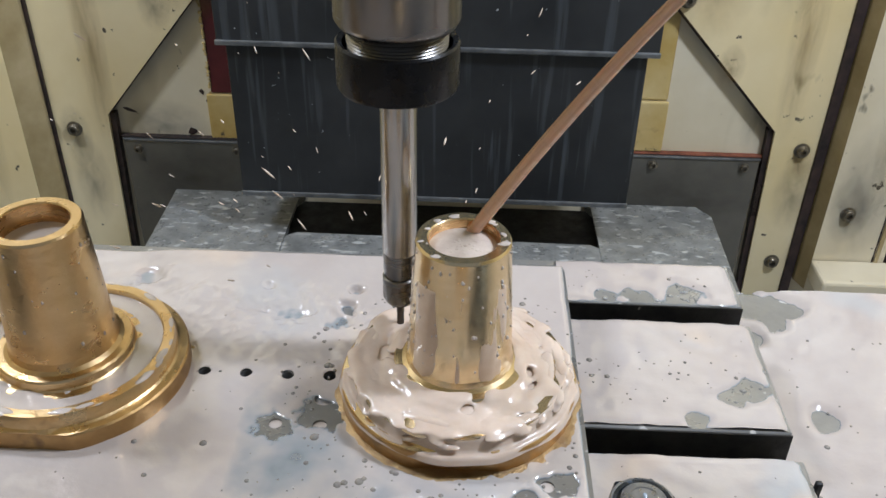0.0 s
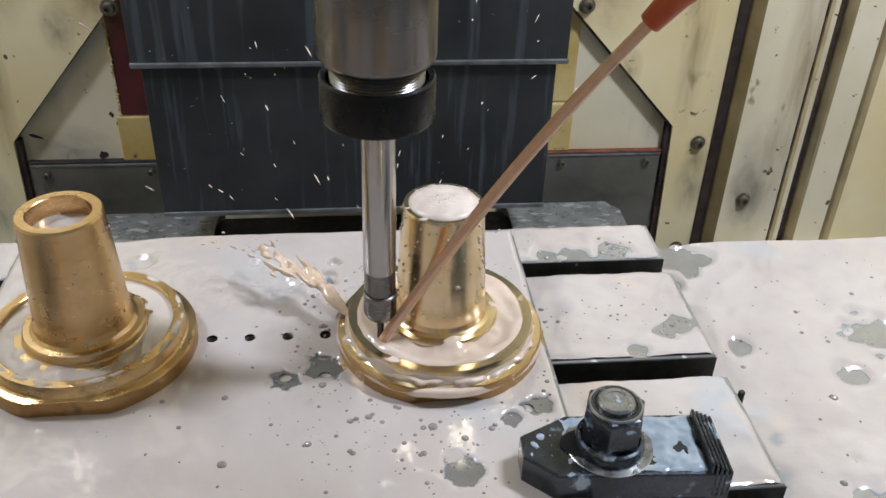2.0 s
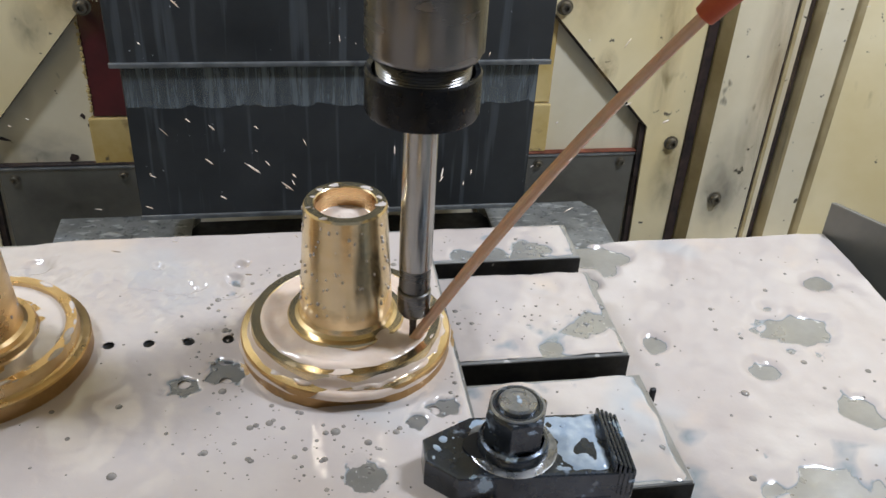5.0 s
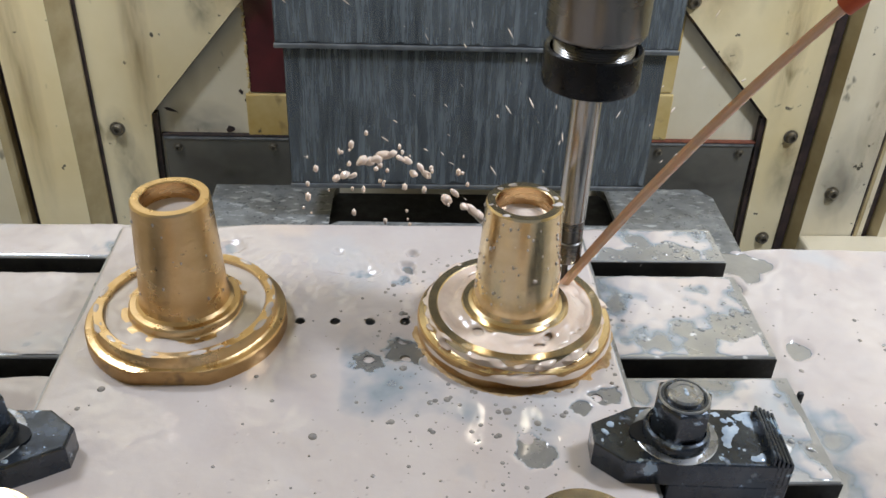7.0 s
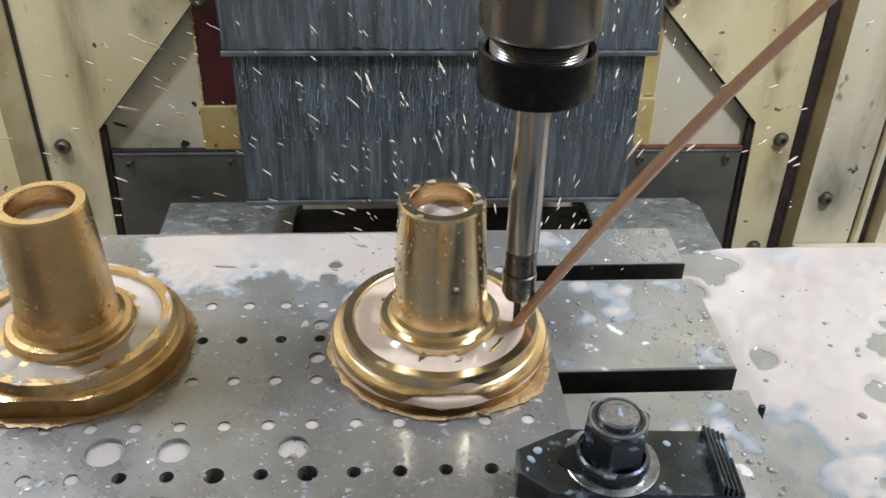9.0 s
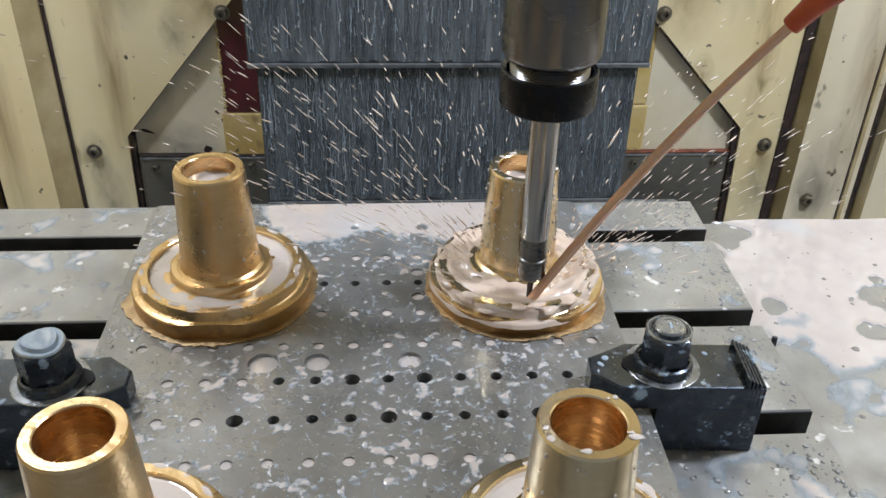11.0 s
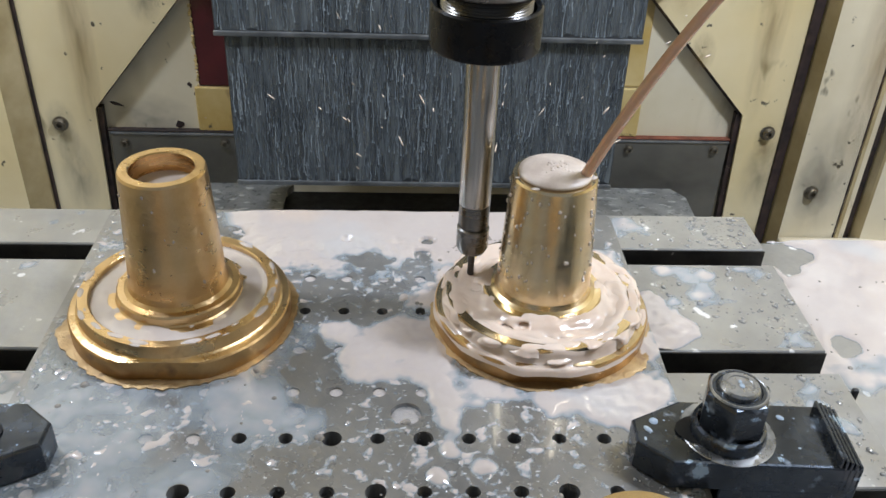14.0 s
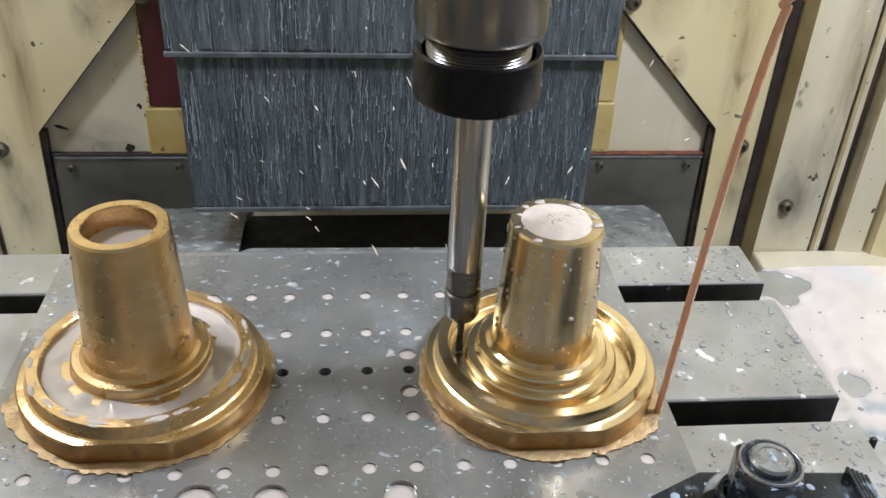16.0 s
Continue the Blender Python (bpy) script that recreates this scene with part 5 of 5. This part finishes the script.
for k in range(620):
    a, d = rnd.uniform(0, 6.2832), 0.0262 + 0.0238 * rnd.random()
    if noise.fractal(Vector((math.cos(a + d * 40) * 2.0, math.sin(a + d * 40) * 2.0, d * 55)), 1.0, 2.0, 2) < -0.30:
        continue
    z = float(np.interp(d, [0.026, 0.031, 0.033, 0.044, 0.0486, 0.0500, 0.0540, 0.0556, 0.0570], [0.0208, 0.0196, 0.0176, 0.0178, 0.0180, 0.0132, 0.0112, 0.0060, 0.0020]))
    turn = pose(0, 0, 0, 0, 0, math.degrees(a) + rnd.uniform(-18, 30)).to_3x3()
    lump(bm, (d * math.cos(a), d * math.sin(a), z + rnd.uniform(-0.0006, 0.0008)), rnd.uniform(0.0022, 0.0040), (0.9, rnd.uniform(1.2, 2.2), 0.32), turn, 0.35, rnd.random() * 9, 2)
flood = flowing(stuff("coolant_flood", bm, "milk_splash", "swirled foamy coolant flooding over the milled flange"), 0.0009, 16)
wing_right = wing(62, (38, 9, 0), (0.018, 0.110), 0.004, "torn sheet of coolant thrown sideways off the flange", 70)

# foam head in the milled flange's bore
bm = bmesh.new()
ring = lathe(bm, [(0.0147, -0.012), (0.0147, -0.0008), (0.0176, -0.0004), (0.0172, 0.0008), (0.0140, 0.0018), (0.010, 0.0026), (0.005, 0.0034), (0.0004, 0.0036)], 64)
cap(bm, ring[-1])
rnd = random.Random(2)
for _ in range(200):
    a, d = rnd.uniform(0, 6.28), 0.0165 * math.sqrt(rnd.random())
    lump(bm, (d * math.cos(a), d * math.sin(a), 0.0034 - 0.0030 * (d / 0.0138) ** 2), rnd.uniform(0.0003, 0.0012), (1, 1, 0.6), None, 0.0, 0, 2)
foam_head = stuff("coolant_foam", bm, "foam", "bubbly foam head filling the bore")

# bubbles and pits on the plate film
rnd = random.Random(77)
bm = bmesh.new()
for _ in range(330):
    if rnd.random() < 0.55:
        x, y = rnd.gauss(-0.02, 0.05), rnd.gauss(-0.075, 0.035)
    else:
        x, y = rnd.uniform(PX0 + 0.01, PX1 - 0.005), rnd.uniform(-0.24, 0.10)
    if not (PX0 + 0.006 < x < PX1 - 0.004) or min(math.hypot(x - a, y - b) for a, b in PARTS.values()) < 0.060:
        continue
    r = min(0.0024, 0.00035 + rnd.expovariate(1 / 0.00042))
    lump(bm, (x, y, plate_height(x, y) - r * 0.25), r, (1, 1, 0.75), None, 0.0, 0, 2 if r > 0.001 else 1)
for _ in range(150):
    a, d = rnd.uniform(0, 6.28), rnd.uniform(0.0585, 0.082)
    x, y = d * math.cos(a), d * math.sin(a)
    if x < PX1 - 0.003:
        r = min(0.0030, 0.0004 + rnd.expovariate(1 / 0.0006))
        lump(bm, (x, y, plate_height(x, y) - r * 0.25), r, (1, 1, 0.75), None, 0.0, 0, 2 if r > 0.001 else 1)
bubbles = stuff("coolant_bubble", bm, "bubble", "small bubbles floating on the coolant film")
CARRIED_FILM.append((bubbles, CARRIED_FILM[0][1]))
bm = bmesh.new()
for _ in range(120):
    x, y = rnd.uniform(PX1 + 0.004, 0.160), rnd.choice([0.137, 0.055, 0.040, 0.07, -0.03, -0.05]) + rnd.uniform(-0.015, 0.015)
    if bar_height(x, y) < 0.0002:
        continue
    r = min(0.0022, 0.0003 + rnd.expovariate(1 / 0.0004))
    lump(bm, (x, y, bar_height(x, y) - r * 0.25), r, (1, 1, 0.75), None, 0.0, 0, 1)
bar_bubbles = stuff("coolant_bubble", bm, "bubble", "small bubbles floating on the coolant on the table bars")
CARRIED_FILM.append((bar_bubbles, CARRIED_FILM[2][1]))

# beads of coolant clinging to hubs and rims
for key, count, seed, rim in (("A", 40, 1, 0.0), ("B", 170, 2, 0.08), ("D", 60, 3, 0.10)):
    rnd = random.Random(seed)
    bm = bmesh.new()
    for _ in range(count):
        a, z = rnd.uniform(0, 6.28), rnd.uniform(0.030, HUB_H - 0.002)
        if rnd.random() < rim:
            d = rnd.uniform(0.0162, 0.0190)
            lump(bm, (d * math.cos(a), d * math.sin(a), HUB_H + 0.0001), rnd.uniform(0.0004, 0.0017), (rnd.uniform(0.8, 1.8), 1.0, 0.16), pose(0, 0, rnd.uniform(0, 180)).to_3x3(), 0.9, rnd.random() * 9, 2)
        else:
            d = 0.0238 - (0.0238 - 0.0203) * (z - 0.025) / 0.060
            lump(bm, (d * math.cos(a), d * math.sin(a), z), rnd.uniform(0.0003, 0.0011), (0.8, 0.8, 1.3), None, 0.3, rnd.random() * 9, 1)
    ob = stuff("coolant_bead", bm, "milk_pool", "beads of coolant clinging to a brass hub")
    on_table(ob, pose(*PARTS[key], 0.0004))

# wet beads on the bars and the clamp
rnd = random.Random(9)
bm = bmesh.new()
for k in range(760):
    y0, y1 = rnd.choice(BARS[:4])
    x, y = (0.164 - abs(rnd.gauss(0, 0.022)) if k % 2 else rnd.uniform(PX1 + 0.003, 0.164)), rnd.uniform(y0 + 0.003, y1 - 0.003)
    r = min(0.0027, 0.0004 + rnd.expovariate(1 / 0.0006))
    lump(bm, (x, y, TOP), r, (1, rnd.uniform(0.7, 1.3), 0.35), None, 0.6, rnd.random() * 9, 1)
bm2 = bmesh.new()
for _ in range(150):
    x, y = rnd.uniform(0.175, 0.37), rnd.uniform(-0.2, 0.15)
    r = min(0.0030, 0.0004 + rnd.expovariate(1 / 0.0006))
    lump(bm2, (x, y, trough_height(x, y) - r * 0.25), r, (1, 1, 0.7), None, 0.0, 0, 2)
bm3 = bmesh.new()
for k in range(2300):
    x, y = rnd.uniform(PX0 + 0.003, PX1 - 0.003), rnd.uniform(-0.20, 0.10) if k % 4 == 0 else rnd.gauss(-0.095, 0.035)
    if min(math.hypot(x - a, y - b) for a, b in PARTS.values()) < 0.058 or any(abs(y - h[1]) < h[2] and math.hypot(x - h[0], y - h[1]) < h[2] for h in HOLES):
        continue
    r = min(0.0013, 0.00025 + rnd.expovariate(1 / 0.00020))
    lump(bm3, (x, y, 0.0), r, (1, rnd.uniform(0.7, 1.3), 0.5), None, 0.6, rnd.random() * 9, 1)
plate_beads = stuff("coolant_bead", bm3, "wet", "fine clear wet beads lying on the fixture plate")
on_table(plate_beads, Matrix())
trough_bubbles = stuff("coolant_bubble", bm2, "bubble", "small bubbles floating on the coolant in the trough")
CARRIED_FILM.append((trough_bubbles, CARRIED_FILM[4][1]))
bar_beads = stuff("coolant_bead", bm, "wet", "clear wet beads lying on the table bars")
on_table(bar_beads, Matrix())

# lumpy sealant and chipped paint round the wall opening
rnd = random.Random(55)


def sealant_bead(name, a, b, r, mat, label, gap=0.0):
    bm = bmesh.new()
    a, b = Vector(a), Vector(b)
    n = int((b - a).length / (r * 0.9))
    for k in range(n + 1):
        if rnd.random() < gap:
            continue
        p = a.lerp(b, k / n) + Vector((rnd.uniform(-0.5, 0.5) * r, 0, rnd.uniform(-0.6, 0.6) * r))
        lump(bm, p, r * rnd.uniform(0.6, 1.25), (1.3, 0.7, 1), None, 0.5, rnd.random() * 9, 1)
    for f in bm.faces:
        f.smooth = True
    tagged(part(name, bm, M[mat]), label, "sealant", "", "structure")


sealant_bead("trim_bead_1", (-0.414, BACK + 0.010, -0.2385), (-0.202, BACK + 0.010, -0.2385), 0.0022, "seal", "dark lumpy sealant along the apron edge", 0.1)
sealant_bead("trim_bead_2", (0.202, BACK + 0.010, -0.2380), (0.402, BACK + 0.010, -0.2380), 0.0016, "rust", "rust-red lumpy sealant along the apron edge", 0.15)
sealant_bead("trim_bead_3", (-0.2945, BACK + 0.011, -0.174), (-0.2945, BACK + 0.011, -0.02), 0.0017, "paint_yellow", "ragged yellow paint edge of the casting", 0.45)
for i, (x, z, w, h, turn) in enumerate(((-0.4036, -0.2039, 0.0085, 0.0022, 15), (-0.3064, -0.1762, 0.0032, 0.0024, 60), (-0.2994, -0.1897, 0.0034, 0.0020, 40), (-0.3258, -0.2315, 0.0050, 0.0045, 0))):
    bm = bmesh.new()
    lump(bm, (0, 0, 0), 1.0, (w, 0.0006, h), None, 0.7, i * 3.0, 3)
    tagged(part("wall_chip_%d" % (i + 1), bm, M["seal"], at=pose(x, BACK + 0.0158, z, 0, turn, 0)), "dark chip in the pale paint", "paint chip", "", "structure")

# runs of coolant on the way cover; they slide down from under the plate above


def cover_runs(seed, count, x0, x1, y, z0, z1, label):
    rnd = random.Random(seed)
    bm = bmesh.new()
    for _ in range(count):
        x, z, w = rnd.uniform(x0, x1), z0 + (z1 - z0) * rnd.random() ** 0.7, rnd.uniform(0.00028, 0.0009)
        length = min(z - z0, 0.004 + min(0.080, rnd.expovariate(1 / 0.018)))
        if length < 0.0025:
            continue
        n = max(3, int(length / 0.0025))
        prev = None
        ph = rnd.uniform(0, 9)
        for k in range(n + 1):
            zz = z - length * k / n
            xx = x + 0.0024 * noise.noise(Vector((ph, zz * 60, 0))) + 0.0008 * noise.noise(Vector((ph, zz * 260, 4)))
            ww = w * (0.55 + 0.5 * noise.noise(Vector((ph + 3, zz * 150, 1)))) + (w * 0.9 if k == n else 0)
            a, b, c = (bm.verts.new((xx - ww, y, zz)), bm.verts.new((xx, y - 0.0005, zz)), bm.verts.new((xx + ww, y, zz)))
            if prev:
                bm.faces.new((prev[0], prev[1], b, a))
                bm.faces.new((prev[1], prev[2], c, b))
            prev = (a, b, c)
    return stuff("coolant_run", bm, "run", label)


def cover_haze(seed, x0, x1, y, z0, z1, label):
    """Thin milky film on a cover plate with a ragged lower edge. Its tone also paints in reflected light."""
    bm = bmesh.new()
    n = 220
    low, high = [], []
    for i in range(n + 1):
        x = x0 + (x1 - x0) * i / n
        drop = 0.0005 + 0.005 * noise.fractal(Vector((x * 60, seed, 0)), 0.9, 2.0, 4)
        low.append(bm.verts.new((x, y, z0 + max(0.0, drop))))
        high.append(bm.verts.new((x, y, z1)))
    for i in range(n):
        bm.faces.new((low[i], low[i + 1], high[i + 1], high[i]))
    return stuff("coolant_film", bm, "haze", label)


haze_low = cover_haze(3.3, -0.2275, 0.2135, 0.5557, -0.2335, -0.045, "thin bluish milk film and painted sheen on the lower cover plate")
haze_up = cover_haze(8.1, -0.2355, 0.2235, 0.5497, -0.049, 0.42, "thin bluish milk film and painted sheen on the upper cover plate")
runs_low = cover_runs(3, 1700, -0.226, 0.212, 0.5554, -0.232, -0.062, "bluish milky runs of coolant on the lower cover plate")
runs_up = cover_runs(4, 1000, -0.233, 0.221, 0.5494, -0.048, 0.10, "bluish milky runs of coolant on the upper cover plate")


def keyed(t, keys):
    return float(np.interp(t, [k[0] for k in keys], [k[1] for k in keys]))


TENTHS = [round(0.2 * k, 3) for k in range(81)]


def motions():
    """Every keyed thing: the table with all that stands on it, the coolant, the jet."""
    for ob, at in CARRIED:
        walk(ob, [(t, Matrix.Translation(offset(t)) @ at) for t in STEPS])
    for ob, keys in CARRIED_FILM:
        walk(ob, [(t, Matrix.Translation(offset(t) + Vector((0, 0, keyed(t, keys))))) for t in STEPS])
    for ob, keys in ((swirl_in, [(0, 0.0), (1.6, 0.0), (2.2, 0.0008), (6.3, 0.0004), (7.5, -0.002), (8.0, -0.006), (9.5, 0.0), (10.5, 0.0010), (12.8, 0.0010), (14.0, 0.0), (14.8, -0.004), (15.5, -0.010), (16, -0.014)]),
                     (swirl_out, [(0, 0.0), (1.4, 0.0), (2.0, -0.0010), (3.0, -0.0012), (6.3, -0.0006), (8.0, -0.003), (10.5, -0.0008), (13.0, -0.0004), (14.0, -0.0004), (14.5, -0.0012), (14.8, -0.004), (15.3, -0.012), (16, -0.02)])):
        walk(ob, [(t, Matrix.Translation(offset(t) + Vector((0, 0, keyed(t, keys)))) @ pose(0, 0, 0, 0, 0, -110 * t)) for t in STEPS])
    over = [(0, 0.0), (1.5, 0.0), (2.1, -0.006), (6.3, -0.006), (7.0, -0.0012), (7.5, -0.0008), (7.9, -0.012), (8.4, -0.022), (9.4, -0.012), (10.2, -0.0006), (13.2, -0.0004), (14.1, -0.0006), (14.6, -0.0012), (14.9, -0.006), (15.4, -0.022), (16, -0.022)]
    walk(flood, [(t, Matrix.Translation(offset(t) + Vector((0, 0, keyed(t, over)))) @ pose(0, 0, 0, 0, 0, -110 * t)) for t in STEPS])
    rows = jet_rows()
    for row in STRANDS:
        for ob in row:
            walk(ob, rows[id(ob)])
    rnd = random.Random(8)
    for k, ob in enumerate(light_spray):
        walk(ob, [(t, pose(0, 0, rnd.uniform(-0.02, 0.02), 0, 0, rnd.uniform(-24, 24))) for t in TENTHS])
    deep = [[(0, -0.8), (7.3, -0.8), (7.6, 0.0), (11.2, 0.0), (11.6, -0.8), (16, -0.8)], [(0, -0.8), (7.5, -0.8), (7.8, 0.0), (11.0, 0.0), (11.4, -0.8), (16, -0.8)],
            [(0, -0.8), (7.6, -0.8), (7.9, 0.0), (11.0, 0.0), (11.4, -0.8), (16, -0.8)]]
    for ob, keys in zip(heavy_spray, deep):
        walk(ob, [(t, pose(0, 0, keyed(t, keys) + rnd.uniform(-0.015, 0.015), 0, 0, rnd.uniform(-16, 16))) for t in TENTHS])
    up = [(0, -0.40), (6.0, -0.40), (6.3, -0.045), (6.6, -0.012), (7.0, 0.0), (7.15, -0.015), (7.35, -0.07), (7.6, -0.40), (7.8, -0.05), (8.1, 0.018), (8.3, 0.0), (8.6, -0.40), (16, -0.40)]
    walk(splash_arc, [(t, pose(0, 0, keyed(t, up), 0, 0, 0)) for t in TENTHS])
    left = [(0, -0.8), (1.4, -0.8), (1.8, -0.004), (2.0, 0.0), (4.6, 0.0), (5.0, -0.8), (16, -0.8)]
    right = [(0, -0.8), (1.8, -0.8), (2.2, -0.004), (2.8, -0.004), (3.1, -0.8), (3.4, -0.8), (3.8, -0.002), (4.6, 0.0), (5.0, -0.8), (7.6, -0.8), (7.8, -0.003), (8.4, 0.0), (8.8, -0.8), (9.8, -0.8), (10.2, -0.003), (11.0, 0.0), (11.4, -0.8), (16, -0.8)]
    turn_left, turn_right = [(0, 0), (2.8, 0), (3.4, 22), (4.0, 42), (16, 42)], [(0, -33), (3.0, -33), (3.5, 0), (16, 0)]
    for ob, keys, turns in ((wing_left, left, turn_left), (wing_right, right, turn_right)):
        walk(ob, [(t, pose(0, 0, keyed(t, keys), 0, 0, keyed(t, turns) + 4 * math.sin(7 * t))) for t in TENTHS])
    for ob, keys in ((mist_left, [(0, -0.8), (9.5, -0.8), (9.9, 0.0), (11.0, 0.0), (11.3, -0.8), (16, -0.8)]),
                     (mist_right, [(0, -0.8), (3.5, -0.8), (3.8, 0.0), (4.5, 0.0), (4.9, -0.8), (7.5, -0.8), (7.8, 0.0), (8.3, 0.0), (8.7, -0.8), (9.5, -0.8), (9.9, 0.0), (11.0, 0.0), (11.3, -0.8), (16, -0.8)])):
        walk(ob, [(t, pose(0, 0, keyed(t, keys), 0, 0, rnd.uniform(-7, 7))) for t in TENTHS])
    blast = [(0, -0.8), (7.6, -0.8), (7.8, -0.02), (8.0, 0.0), (8.2, 0.008), (8.5, -0.8), (16, -0.8)]
    walk(burst, [(t, pose(0, 0, keyed(t, blast))) for t in TENTHS])
    spout = [(0, -0.150), (0.2, -0.016), (0.4, -0.004), (0.6, 0.0), (0.8, -0.012), (1.0, -0.030), (1.2, -0.15), (16, -0.150)]
    walk(plume, [(t, Matrix.Translation(offset(t) + Vector((0, 0, keyed(t, spout))))) for t in TENTHS])
    rise = [(0, -0.150), (0.5, -0.150), (0.7, -0.022), (0.8, -0.012), (1.0, 0.0), (1.2, -0.008), (1.4, -0.018), (1.6, -0.022), (1.8, -0.150), (16, -0.150)]
    walk(crown, [(t, Matrix.Translation(offset(t) + Vector((0, 0, keyed(t, rise)))) @ pose(0, 0, 0, 0, 0, 0)) for t in TENTHS])
    run = [(0, -0.016), (0.3, -0.045), (0.6, -0.070), (1.0, -0.006), (1.2, 0.0), (1.4, 0.0), (1.7, -0.030), (1.9, -0.080), (12.9, -0.080), (13.2, -0.010), (13.4, 0.0), (13.7, -0.004), (14.1, -0.055), (14.3, -0.080), (16, -0.080)]
    walk(hub_sheet, [(t, Matrix.Translation(offset(t) + Vector((0, 0, keyed(t, run)))) @ pose(0, 0, 0, 0, 0, 25 * min(t, 3))) for t in TENTHS])
    glance = [(0, -0.8), (1.0, -0.8), (1.3, -0.002), (1.5, 0.0), (1.65, -0.01), (1.9, -0.8), (16, -0.8)]
    walk(fan, [(t, pose(0, 0, keyed(t, glance))) for t in sorted(TENTHS + [1.3, 1.5, 1.65, 1.9])])
    head = [(0, -0.006), (1.4, 0.0), (2.6, 0.0), (3.2, -0.012), (13.0, -0.014), (13.3, 0.0020), (13.75, 0.0018), (14.25, 0.0008), (16, -0.0012)]
    walk(foam_head, [(t, Matrix.Translation(offset(t) + Vector((0, 0, HUB_H + keyed(t, head))))) for t in STEPS])
    for ob, keys in ((haze_low, [(0, 0.19), (4.3, 0.19), (6.2, 0.0), (16, 0.0)]), (haze_up, [(0, 0.22), (4.3, 0.22), (6.2, 0.0), (16, 0.0)]), (runs_low, [(0, 0.185), (7.4, 0.185), (8.2, 0.11), (10.3, 0.02), (11.5, 0.0), (16, -0.004)]), (runs_up, [(0, 0.20), (7.4, 0.20), (8.2, 0.10), (10.3, 0.03), (11.5, 0.0), (16, -0.002)])):
        walk(ob, [(t, pose(0, 0, keyed(t, keys))) for t in (0, 4.3, 5.2, 6.2, 6.8, 7.1, 7.4, 7.8, 8.2, 9, 10.3, 10.9, 11.5, 14, 16)])


motions()
